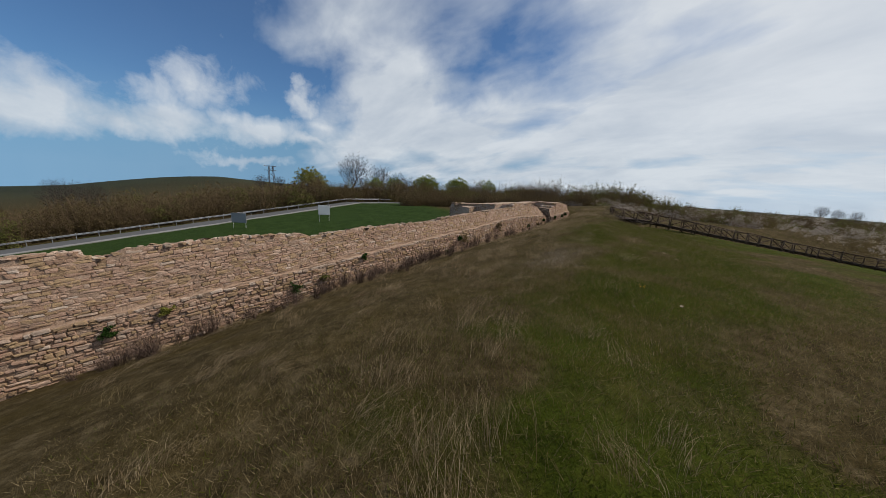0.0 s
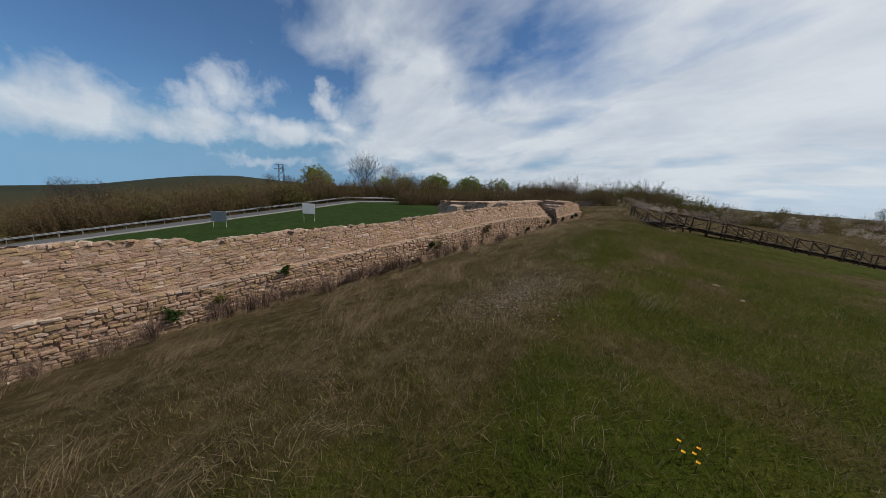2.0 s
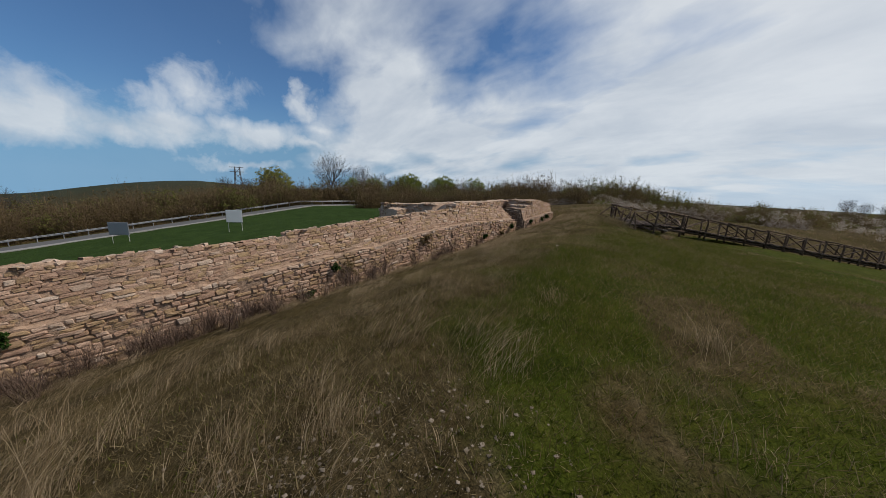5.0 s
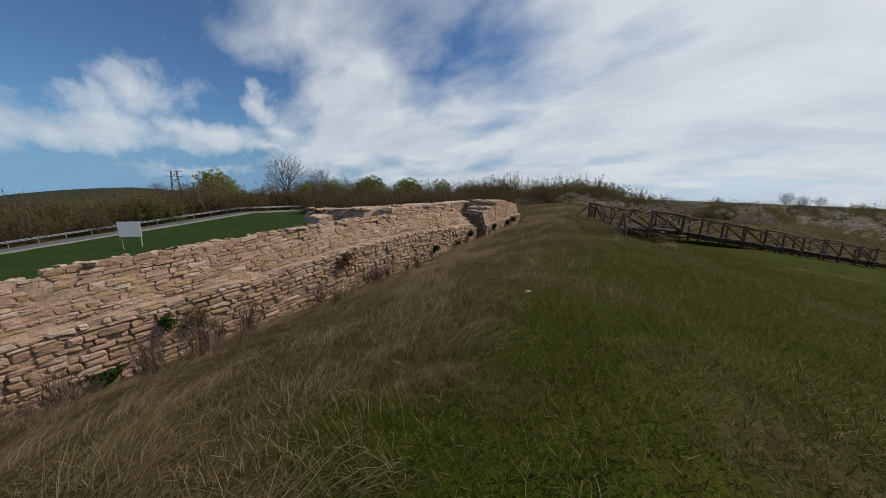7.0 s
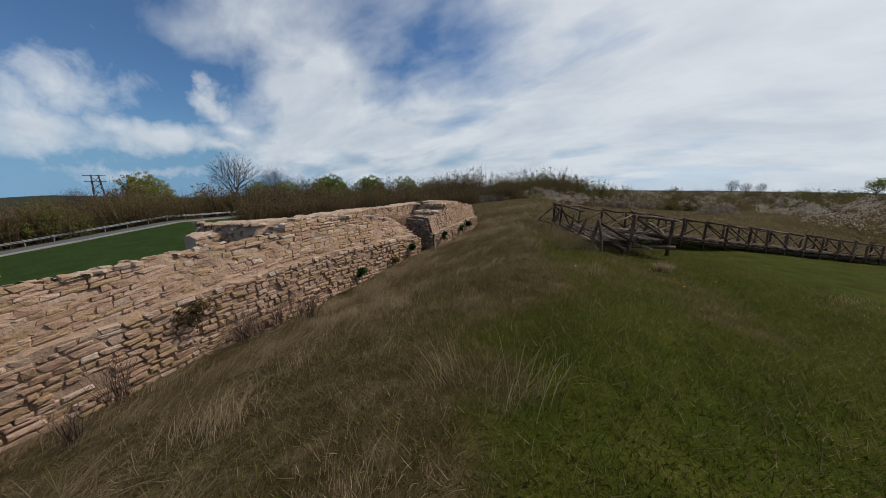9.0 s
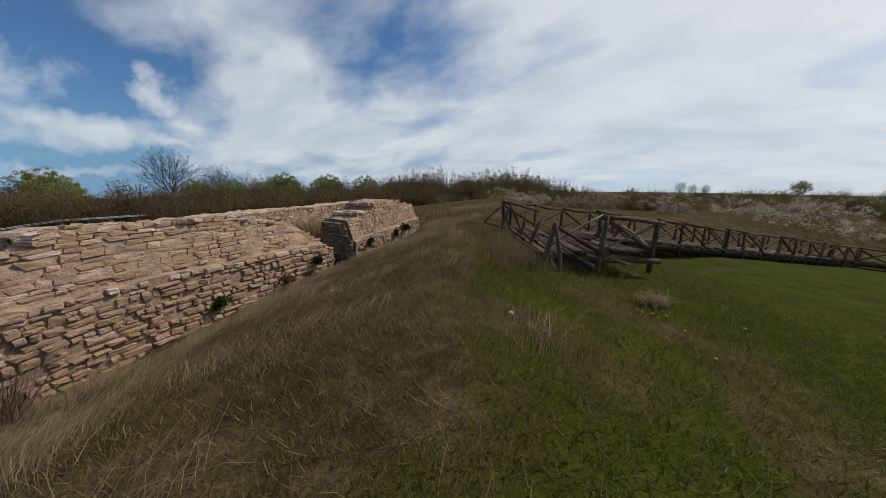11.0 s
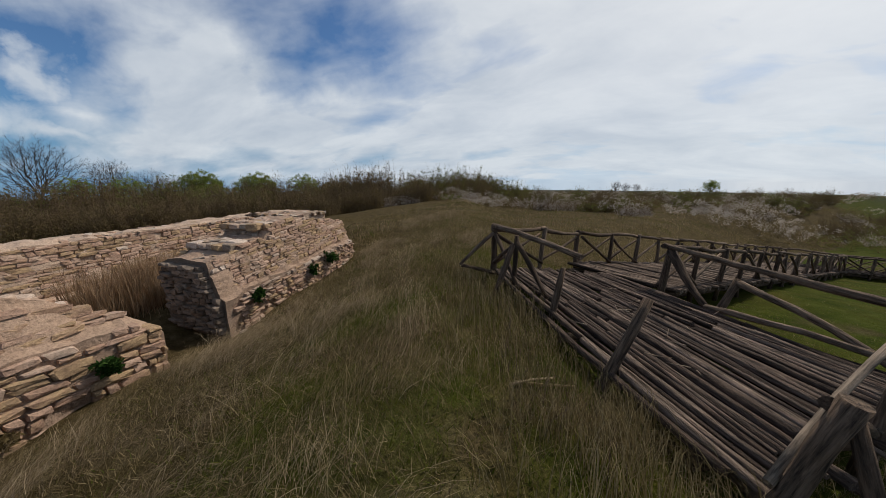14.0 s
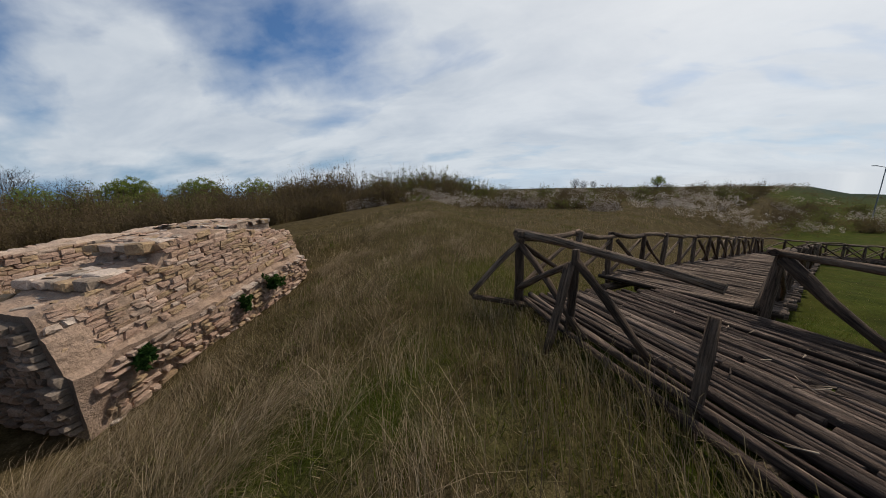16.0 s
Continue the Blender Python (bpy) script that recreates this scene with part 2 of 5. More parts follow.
M["ground"] = material("grassy_ground", ground_colour, 0.97, rough_height(6, 38), 0.8, 0.05, 0.02)
M["asphalt"] = material("grey_asphalt", blend_of((0.085, 0.085, 0.085), (0.13, 0.128, 0.125), scale=2.0), 0.9, rough_height(20, 80), 0.3, 0.01)
M["steel"] = material("galvanised_steel", blend_of((0.17, 0.175, 0.18), (0.26, 0.265, 0.27), scale=1.0), 0.5, None, specular=0.5)
M["gravel"] = material("pale_gravel", blend_of((0.22, 0.21, 0.19), (0.34, 0.33, 0.31), scale=3.0), 0.95)
M["sign"] = material("faded_white_panel", blend_of((0.58, 0.58, 0.57), (0.68, 0.68, 0.67), scale=1.0), 0.6)
M["sign_back"] = material("weathered_grey_panel", blend_of((0.26, 0.265, 0.27), (0.34, 0.345, 0.35), scale=1.0), 0.7)
M["sign_post"] = material("white_painted_post", blend_of((0.45, 0.44, 0.42), (0.6, 0.6, 0.58), scale=3.0), 0.6)


def leafy(name, *cols, thru=0.25, weight=0.7):
    return material(name, blend_of(*cols, scale=0.8, weight=weight), 0.85, through_leaf=thru, specular=0.03)


M["green_blade"] = leafy("green_grass", (0.040, 0.053, 0.006), (0.078, 0.093, 0.013), (0.145, 0.140, 0.030), thru=0.5)
M["dry_blade"] = leafy("dry_grass", (0.085, 0.063, 0.027), (0.175, 0.132, 0.062), (0.33, 0.26, 0.145), thru=0.45)
M["straw"] = leafy("long_straw", (0.12, 0.084, 0.045), (0.26, 0.188, 0.108), (0.50, 0.39, 0.255), thru=0.4)
M["reed"] = leafy("brown_reeds", (0.21, 0.135, 0.075), (0.31, 0.205, 0.12), (0.40, 0.285, 0.18), thru=0.5)
M["brown_leaf"] = leafy("brown_thicket", (0.080, 0.058, 0.028), (0.125, 0.092, 0.042), (0.175, 0.132, 0.064), thru=0.5, weight=0.35)
M["olive_leaf"] = leafy("olive_foliage", (0.09, 0.088, 0.028), (0.14, 0.138, 0.04), (0.195, 0.19, 0.065), thru=0.5, weight=0.35)
M["spring_leaf"] = leafy("fresh_spring_foliage", (0.11, 0.14, 0.025), (0.18, 0.22, 0.04), (0.25, 0.29, 0.07), thru=0.5, weight=0.45)
M["willow_leaf"] = leafy("yellow_green_foliage", (0.17, 0.17, 0.035), (0.26, 0.26, 0.06), (0.35, 0.34, 0.10), thru=0.5)
M["blossom"] = leafy("white_blossom", (0.24, 0.19, 0.15), (0.38, 0.325, 0.27), (0.55, 0.50, 0.44), thru=0.5, weight=0.4)
M["ivy"] = leafy("dark_green_ivy", (0.012, 0.030, 0.006), (0.024, 0.055, 0.012), (0.05, 0.09, 0.02))
M["bramble"] = material("reddish_brown_twigs", wood_colour((0.075, 0.045, 0.032), (0.13, 0.085, 0.06), (0.20, 0.14, 0.105)), 0.9)
M["twig"] = material("grey_brown_bark", wood_colour((0.04, 0.032, 0.026), (0.075, 0.062, 0.052), (0.115, 0.098, 0.085)), 0.9)
M["thicket_twig"] = material("brown_thicket_twigs", blend_of((0.085, 0.058, 0.034), (0.13, 0.090, 0.054), (0.18, 0.130, 0.082), scale=0.5, weight=0.5), 0.9, specular=0.05)
M["petal"] = material("yellow_petals", blend_of((0.62, 0.26, 0.005), (0.78, 0.42, 0.01)), 0.7)


# ---- building blocks ----
def mesh_of(name, verts, faces, mat, smooth=False):
    me = bpy.data.meshes.new(name)
    me.from_pydata([tuple(v) for v in verts], [], [tuple(f) for f in faces])
    for m in mat if isinstance(mat, (list, tuple)) else [mat]:
        me.materials.append(m)
    if smooth:
        me.polygons.foreach_set("use_smooth", [True] * len(me.polygons))
    me.update()
    return me


def tri_mesh(name, verts, tris, mat):
    """A mesh from numpy arrays, for the many-bladed things."""
    me = bpy.data.meshes.new(name)
    me.vertices.add(len(verts)), me.loops.add(3 * len(tris)), me.polygons.add(len(tris))
    me.vertices.foreach_set("co", np.asarray(verts, np.float32).ravel())
    me.loops.foreach_set("vertex_index", np.asarray(tris, np.int32).ravel())
    me.polygons.foreach_set("loop_start", np.arange(0, 3 * len(tris), 3, dtype=np.int32))
    me.materials.append(mat)
    me.update(calc_edges=True)
    return me


def thing(name, label, category, at=(0, 0, 0), group="", kind=""):
    ob = new(name)
    ob.location = at
    return tagged(ob, label, category, group, kind)


def part(name, me, parent, label="", at=None):
    ob = new(name, me)
    ob.parent = parent
    if at is not None:
        ob.matrix_basis = at
    return tagged(ob, label) if label else ob


def step(a, b, v):
    t = np.clip((np.asarray(v, float) - a) / (b - a), 0, 1)
    return t * t * (3 - 2 * t)


def lattice(ix, iy, seed):
    h = (ix.astype(np.int64) * 374761393 + iy.astype(np.int64) * 668265263 + seed * 974711) & 0x7FFFFFFF
    h = ((h ^ (h >> 13)) * 1274126177) & 0x7FFFFFFF
    return (h & 0xFFFF) / 65535.0


def grain(x, y, scale, seed=0):
    """Smooth value noise, -1 to 1."""
    x, y = np.asarray(x, float) / scale, np.asarray(y, float) / scale
    ix, iy = np.floor(x), np.floor(y)
    fx, fy = x - ix, y - iy
    fx, fy = fx * fx * (3 - 2 * fx), fy * fy * (3 - 2 * fy)
    a, b = lattice(ix, iy, seed), lattice(ix + 1, iy, seed)
    c, d = lattice(ix, iy + 1, seed), lattice(ix + 1, iy + 1, seed)
    return 2 * ((a * (1 - fx) + b * fx) * (1 - fy) + (c * (1 - fx) + d * fx) * fy) - 1


# ---- lie of the land ----
FACE = -6.25                                   # front face of the ruined wall
WALL_BASE = ((-30, -3, 3, 7, 12.4, 15.3, 18, 22.3, 25, 29.6, 31, 35, 40), (-6.0, -4.85, -4.05, -3.4, -2.8, -2.55, -2.32, -1.85, -1.6, -1.0, -1.05, -0.35, 0.1))
WALL_LEDGE = ((-6, -3, 5, 12, 15.5, 19.3, 22, 25, 29.7, 31, 35), (-3.2, -2.95, -2.25, -1.5, -1.12, -0.8, -0.4, -0.15, -0.12, -0.3, 0.2))
WALL_TOP = ((-6, -3, 0.8, 1.0, 1.4, 1.8, 5, 7.4, 7.8, 8.3, 10.5, 16.0, 16.2, 17.7, 19, 22.8, 24.2, 24.5, 27.0, 28.3, 29.0, 29.6, 29.98),
            (-0.7, -0.62, -0.52, -0.75, -0.77, -0.55, -0.36, -0.44, -0.62, -0.52, -0.32, -0.15, 0.03, 0.12, 0.26, 0.56, 0.62, 0.95, 0.92, 0.70, 0.45, 0.05, -0.3))
CREST = ((-40, 2.65, 10.6, 16.8, 20.2, 24.2, 26.8, 29, 60, 200), (20, 7.3, 5.4, 2.6, 1.7, 1.0, -0.2, -1.5, -10.2, -50))


def along_deck(x, y):
    return (x - 1.2) * 0.66 + (y - 32.7) * 0.75


def deck_height(x, y):
    return 0.42 - 0.133 * np.maximum(0, along_deck(x, y) + 1.5)


def land(x, y):
    x, y = np.asarray(x, float), np.asarray(y, float)
    crest = np.interp(y, *CREST)
    top = np.interp(y, (-40, 3, 12, 20, 26, 34, 50, 80), (0.1, 0.15, 0.25, 0.48, 0.36, 0.36, 0.3, -0.2))
    base = np.interp(y, *WALL_BASE)
    # bank that falls to the wall's foot
    s = np.clip((crest - x) / np.maximum(crest + 6.1, 1.0), 0, 1)
    bank = top + (base - top) * s ** 1.45
    after = np.clip((crest - x) / 14.0, 0, 1)
    bank = bank * (1 - step(35, 39, y)) + (top - 1.1 * after ** 1.3) * step(35, 39, y)
    # lawn
    u = along_deck(x, y)
    beyond = -(x - 1.2) * 0.75 + (y - 32.7) * 0.66
    fall = 0.133 * np.clip(u + 1.5, 0, 25) + 0.04 * np.clip(u - 23.5, 0, 60)
    lawn = np.interp(y, (0, 17, 25), (0.12, 0.22, -0.08)) - fall * (1 - 0.74 * step(2.4, 10, beyond))
    lawn = lawn - 0.02 * np.clip(x - crest - 4, 0, 30) * (1 - step(20, 30, y))
    lawn = lawn + 0.2 * step(1.5, 6, u) * (1 - step(4, 9, np.abs(beyond - 1)))
    rise = step(0.2, 4.2, x - crest)
    z = np.where(x < crest, bank, top + (lawn - top) * rise)
    # meadow behind the wall
    field = -4.62 + 0.047 * np.clip(x, -70, 0) + 0.134 * np.clip(y, -30, 32)
    z = z + (field - z) * step(-7.2, -8.2, x) * (1 - step(35, 38, y)) + (field - z) * step(-12, -24, x) * step(35, 38, y)
    # far country
    r, az = np.hypot(x - 1, y - 18), np.degrees(np.arctan2(-(x - 1), y - 18))
    el = np.interp(az, (-180, -60, -44, -32, -20, -10, 5, 24, 50, 63, 75, 90, 100, 180), (-3, -3.6, -3.3, -2.4, -1.9, -1.6, -1.6, -2.0, -2.2, -2.2, -2.4, -3.2, -3.8, -4))
    far = 1.7 + r * np.tan(np.radians(el)) + 2 * grain(x, y, 160, 5)
    z = z + (far - z) * step(110, 420, r)
    hill = 9 * np.exp(-(((az + 46) / 16) ** 2)) * step(500, 900, r)
    z = z + hill
    mole = 4.5 * np.exp(-(((az - 92) / 12) ** 2)) * step(140, 220, r) * (1 - step(260, 400, r))
    z = z + mole
    near = 1 - step(30, 80, r)
    return z + near * (0.06 * grain(x, y, 1.7, 1) + 0.03 * grain(x, y, 0.55, 2)) * (1 - 0.5 * step(0, 3, x - crest))


def greenness(x, y):
    x, y = np.asarray(x, float), np.asarray(y, float)
    d = x - np.interp(y, *CREST) + 1.3 * step(18.3, 20.5, y) * (1 - step(23, 26, y))
    w = 1.6 + 2.2 * (1 - step(9, 15, y))
    g = 0.22 + 0.78 * step(-1.0, 1.0, (d + 1.5 * grain(x, y, 2.6, 7) + 1.1 * grain(x, y, 0.8, 17)) / w)
    g = g * step(-4.5, -1.5, d + grain(x, y, 1.6, 18))
    g = g * (1 - 0.45 * step(0.25, 0.65, grain(x, y, 1.4, 8)) * (1 - step(2, 5, d)))
    g = g * (1 - 0.9 * np.exp(-((x - 3.4) / 0.8) ** 2 - ((y - 11.6) / 1.3) ** 2))
    dry = 0.8 * step(6.6, 8.4, x + 0.8 * grain(x, y, 1.2, 23)) * (1 - step(21, 26, y - 0.4 * (x - 7))) * (0.75 + 0.5 * grain(x, y, 1.5, 9))
    dry = np.maximum(dry, 0.6 * step(0.0, 0.8, grain(x, y, 2.1, 41) * 0.6 + grain(x, y, 0.7, 42) * 0.5) * step(-1.0, 1.5, d))
    g = np.clip(g - dry, 0, 1)
    ahead = step(31, 36, y) * (1 - step(-2, 1.5, d - 3.0 - 0.35 * (y - 31)))
    over = step(33, 38, y) * step(0.5, 2.5, -((x - 1.2) * 0.75 - (y - 32.7) * 0.66) - 1.2)
    g = np.clip(g * (1 - np.maximum(0.65 * ahead, over)), 0, 1)
    g = g * (1 - 0.4 * step(20, 27, y) * step(4.5, 2.0, np.abs(d)) * (0.6 + 0.6 * grain(x, y, 0.9, 51)))
    meadow = step(-8, -9, x) * (1 - step(24, 30, y + 0.55 * (x + 12)))
    r = np.hypot(x - 1, y - 18)
    g = np.maximum(g, meadow)
    az = np.degrees(np.arctan2(-(x - 1), y - 18))
    g = np.maximum(g, (0.55 + 0.3 * grain(x, y, 60, 11)) * step(60, 120, r) * np.where((az < 30) & (az > -14), 0.35, 1.0))
    past = -(x + 46.5)
    g = np.where((past > 5) & (az > 55), np.minimum(g, 0.12 + 0.3 * grain(x, y, 14, 25)), g)
    return np.where((az < 24) & (az > -12) & (r > 24), np.minimum(g, 0.4 + 0.3 * grain(x, y, 9, 21)), g)


def bareness(x, y):
    """Stony soil worn through the turf, in patches on the crest."""
    spots = ((3.35, 11.8, 0.55, 0.8, 0.46), (2.95, 12.7, 0.45, 0.6, 0.34), (4.5, 13.6, 0.3, 0.7, 0.26), (4.4, 10.6, 0.45, 0.6, 0.30))
    return sum(k * np.exp(-((x - a) / w) ** 2 - ((y - b) / h) ** 2) for a, b, w, h, k in spots)


def build_ground():
    def axis(lo, hi, fine):
        mid = np.arange(lo, hi, fine)
        out = np.cumsum(fine * 1.13 ** np.arange(1, 64))
        out = out[out < 3600]
        return np.concatenate([lo - out[::-1], mid, hi + out])
    xs, ys = axis(-9.5, 14, 0.2), axis(0, 46, 0.2)
    X, Y = np.meshgrid(xs, ys)
    Z = land(X, Y)
    v = np.stack([X, Y, Z], -1).reshape(-1, 3)
    nx, ny = len(xs), len(ys)
    i = (np.arange(ny - 1)[:, None] * nx + np.arange(nx - 1)).ravel()
    tris = np.concatenate([np.stack([i, i + 1, i + nx + 1], 1), np.stack([i, i + nx + 1, i + nx], 1)])
    me = tri_mesh("ground", v, tris, M["ground"])
    me.polygons.foreach_set("use_smooth", [True] * len(me.polygons))
    at = me.attributes.new("green", "FLOAT", "POINT")
    at.data.foreach_set("value", greenness(X, Y).ravel().astype(np.float32))
    at = me.attributes.new("bare", "FLOAT", "POINT")
    at.data.foreach_set("value", bareness(X, Y).ravel().astype(np.float32))
    at = me.attributes.new("meadow", "FLOAT", "POINT")
    at.data.foreach_set("value", (step(-8.4, -9.4, X) * step(-47.5, -46.0, X) * (1 - step(24, 30, Y + 0.55 * (X + 12)))).ravel().astype(np.float32))
    at = me.attributes.new("woods", "FLOAT", "POINT")
    at.data.foreach_set("value", (step(105, 210, np.hypot(X - 1, Y - 18)) * (0.8 + 0.2 * grain(X, Y, 90, 31))).ravel().astype(np.float32))
    tagged(new("ground", me), "uneven grassy bank with dry brown and green turf", "ground", kind="structure")


build_ground()


# ---- ruined stone walls ----
def unit_stone(rng, name, mat, inset=0.16):
    """A worn block one unit wide (y), deep (x, face at +0.5) and high (z), with an uneven eight-cornered face."""
    cut = [rng.uniform(0.05, 0.2) for _ in range(4)]
    skew, taper = rng.uniform(-0.07, 0.07), rng.uniform(-0.08, 0.08)
    def ring(x, k, s):
        out = []
        for (a, b), c in zip(((1, 1), (-1, 1), (-1, -1), (1, -1)), cut):
            first, second = (0.5, 0.5 - c), (0.5 - c * 0.7, 0.5)
            for y, z in ((first, second) if a * b > 0 else (second, first)):
                y, z = a * y * (1 - k) + skew * b, b * z * (1 - k * 1.3) + taper * a * 0.5
                out.append((x + rng.uniform(-0.04, 0.04), y + rng.uniform(-s, s), z + rng.uniform(-s, s)))
        return out
    v = ring(-0.5, 0.0, 0.0) + ring(0.38, 0.0, 0.03) + ring(0.47, inset * rng.uniform(0.4, 1.1), 0.04)
    v.append((0.49 + rng.uniform(-0.02, 0.03), rng.uniform(-0.12, 0.12), rng.uniform(-0.12, 0.12)))
    f = []
    for k in (0, 8):
        for i in range(8):
            f.append((k + i, k + (i + 1) % 8, k + 8 + (i + 1) % 8, k + 8 + i))
    for i in range(8):
        f.append((16 + i, 16 + (i + 1) % 8, 24))
    return mesh_of(name, v, f, mat)


stone_rng = random.Random(5)
STONES = {k: [unit_stone(stone_rng, "stone", M[k]) for _ in range(14)] for k in ("stone", "pale", "rubble", "dark")}
STONES["upper"] = [unit_stone(stone_rng, "stone", M["stone"], 0.07) for _ in range(10)]


def lay(laid, parent, single, rest_name, kind_of):
    """Stones given as (variant, matrix): those picked become parts, the others one joined part."""
    rest_v, rest_f, mats, count = [], [], [], 0
    base = 0
    for kind, k, m in laid:
        me = STONES[kind][k % len(STONES[kind])]
        if single(m.translation) and count < 300:
            part("stone", me, parent, at=m)
            count += 1
            continue
        rest_v += [m @ v.co for v in me.vertices]
        for p in me.polygons:
            rest_f.append([base + i for i in p.vertices])
            mats.append(kind_of.index("stone" if kind == "upper" else kind))
        base += len(me.vertices)
    if rest_v:
        me = mesh_of(rest_name, rest_v, rest_f, [M[k] for k in kind_of])
        me.polygons.foreach_set("material_index", mats)
        ob = part(rest_name, me, parent, "many coursed rubble stones")
        ob["kind"] = "stuff"


def wall_core(name, y0, y1, front, ledge, top, base, back, parent, setback=0.22, lean=0.35, dy=0.09, seed=0, close=True, fall=0.0, end=0):
    """The mortared mass: a lower face, a ledge, a leaning upper face and a worn top."""
    ys = np.arange(y0, y1 + dy / 2, dy)
    rows, low, high = [], 7, 11
    for y in ys:
        b, l, t = base(y) - 0.6, ledge(y), top(y)
        l = min(l, t - 0.1)
        prof = [(front - 0.02, b + (l - b) * k / low) for k in range(low)] + [(front - 0.02, l), (front - setback, l + 0.03)]
        for k in range(1, high + 1):
            prof.append((front - setback - lean * k / high, l + 0.03 + (t - l - 0.03) * k / high))
        w = back - (front - setback - lean)
        for k in range(1, 6):
            prof.append((front - setback - lean + w * k / 6, t + 0.02 - fall * (k / 6) ** 1.4))
        prof += [(back, t - 0.06 - fall), (back, b)]
        rows.append(prof)
    A = np.array(rows)
    n = A.shape[1]
    Y = np.repeat(ys[:, None], n, 1)
    # courses worn into the mortar, with hollows where stones have gone
    wob = 0.02 * grain(Y + A[..., 0], A[..., 1] * 2 + A[..., 0], 0.6, seed) + 0.016 * grain(Y, A[..., 1] * 2.2 + A[..., 0], 0.24, seed + 1) + 0.012 * grain(Y, A[..., 1] * 1.5, 0.11, seed + 4)
    wob = wob - 0.05 * step(0.55, 0.85, grain(Y, A[..., 1] * 2.5, 0.5, seed + 5))
    X = A[..., 0] + wob
    Z = A[..., 1] + 0.05 * grain(Y, A[..., 0], 0.35, seed + 2) + 0.035 * grain(Y, A[..., 0], 0.15, seed + 3)
    v = np.stack([X, Y, Z], -1).reshape(-1, 3).tolist()
    f, mi = [], []
    for a in range(len(ys) - 1):
        for b in range(n - 1):
            i = a * n + b
            f.append((i, i + n, i + n + 1, i + 1))
            mi.append(0 if b < low else 1)
    if close:
        f += [tuple(range(n)), tuple(range((len(ys) - 1) * n, len(ys) * n))[::-1]]
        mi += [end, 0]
    me = mesh_of(name, v, f, [M["core"], M["upper"], M["dark"]])
    me.polygons.foreach_set("material_index", mi)
    part(name, me, parent, "eroded mortar core")


def stone_matrix(rng, y, z, x, w, h, d, tilt=0.0, lean=0.0):
    turn = Euler((tilt + rng.uniform(-0.05, 0.05), lean + rng.uniform(-0.06, 0.06), rng.uniform(-0.06, 0.06)))
    return Matrix.LocRotScale((x, y, z), turn, (d, w, h))


def face_stones(rng, y0, y1, front, ledge, top, base, setback=0.22, lean=0.35, grade=1.0):
    laid = []
    # lower courses, rough and proud
    drop = 0.0
    course = 0
    while drop < 3.2:
        h = rng.uniform(0.075, 0.18) * grade
        y = y0 + rng.uniform(0, 0.3)
        while y < y1 - 0.05:
            w = min((rng.uniform(0.12, 0.26) if rng.random() < 0.6 else rng.uniform(0.24, 0.46)) * grade, y1 - y)
            c = y + w / 2
            z = ledge(c) - drop - h / 2
            if z > base(c) - 0.25 and z < top(c) - 0.05 and rng.random() > 0.10:
                tilt = math.atan2(ledge(c + 0.5) - ledge(c - 0.5), 1.0)
                proud = rng.uniform(-0.045, 0.012)
                if h > 0.13 and rng.random() < 0.3:
                    for up in (-1, 1):
                        laid.append(("stone", rng.randrange(99), stone_matrix(rng, c + rng.uniform(-0.02, 0.02), z + up * h * 0.25, front - 0.12 + rng.uniform(-0.06, 0.01), w * rng.uniform(0.8, 0.95), h * 0.48, 0.34, tilt)))
                    y += w
                    continue
                kind = "pale" if course == 0 and rng.random() < 0.75 or rng.random() < 0.08 else "stone"
                laid.append((kind, rng.randrange(99), stone_matrix(rng, c, z + rng.uniform(-0.015, 0.015), front - 0.12 + proud, w - rng.uniform(0.015, 0.035), h - rng.uniform(0.008, 0.03), 0.34, tilt)))
            y += w
        drop += h
        course += 1
    # upper courses, flatter and half buried in mortar
    rise = 0.06
    while rise < 3.4:
        h = rng.uniform(0.07, 0.15) * grade
        y = y0 + rng.uniform(0, 0.4)
        while y < y1 - 0.05:
            w = min((rng.uniform(0.12, 0.28) if rng.random() < 0.65 else rng.uniform(0.26, 0.46)) * grade, y1 - y)
            c = y + w / 2
            z = ledge(c) + rise + h / 2
            t = top(c)
            if z + h / 2 < t + 0.03 and rng.random() > 0.05:
                q = (z - ledge(c)) / max(t - ledge(c), 0.2)
                tilt = math.atan2(ledge(c + 0.5) - ledge(c - 0.5), 1.0)
                laid.append(("upper" if rng.random() > 0.06 else "pale", rng.randrange(99), stone_matrix(rng, c, z, front - setback - lean * q - 0.134 + rng.uniform(-0.022, 0.012), w * rng.uniform(0.93, 1.0), h * rng.uniform(0.9, 1.0), 0.34, tilt, -0.2)))
            y += w
        rise += h
    return laid


def top_stones(rng, y0, y1, x0, x1, top, n):
    laid = []
    for _ in range(n):
        y, x = rng.uniform(y0, y1), rng.uniform(x0, x1)
        w, d, h = rng.uniform(0.07, 0.26), rng.uniform(0.07, 0.22), rng.uniform(0.04, 0.10)
        m = Matrix.LocRotScale((x, y, top(y) + h * 0.1 - 0.03), Euler((rng.uniform(-0.15, 0.15), rng.uniform(-0.15, 0.15), rng.uniform(0, 6.3))), (d, w, h))
        laid.append(("rubble" if rng.random() < 0.15 else "pale" if rng.random() < 0.5 else "stone", rng.randrange(99), m))
    return laid


def along(table):
    return lambda y: float(np.interp(y, *table))


ledge_at, top_at, base_at = along(WALL_LEDGE), along(WALL_TOP), along(WALL_BASE)
KINDS = ("stone", "pale", "rubble", "dark")


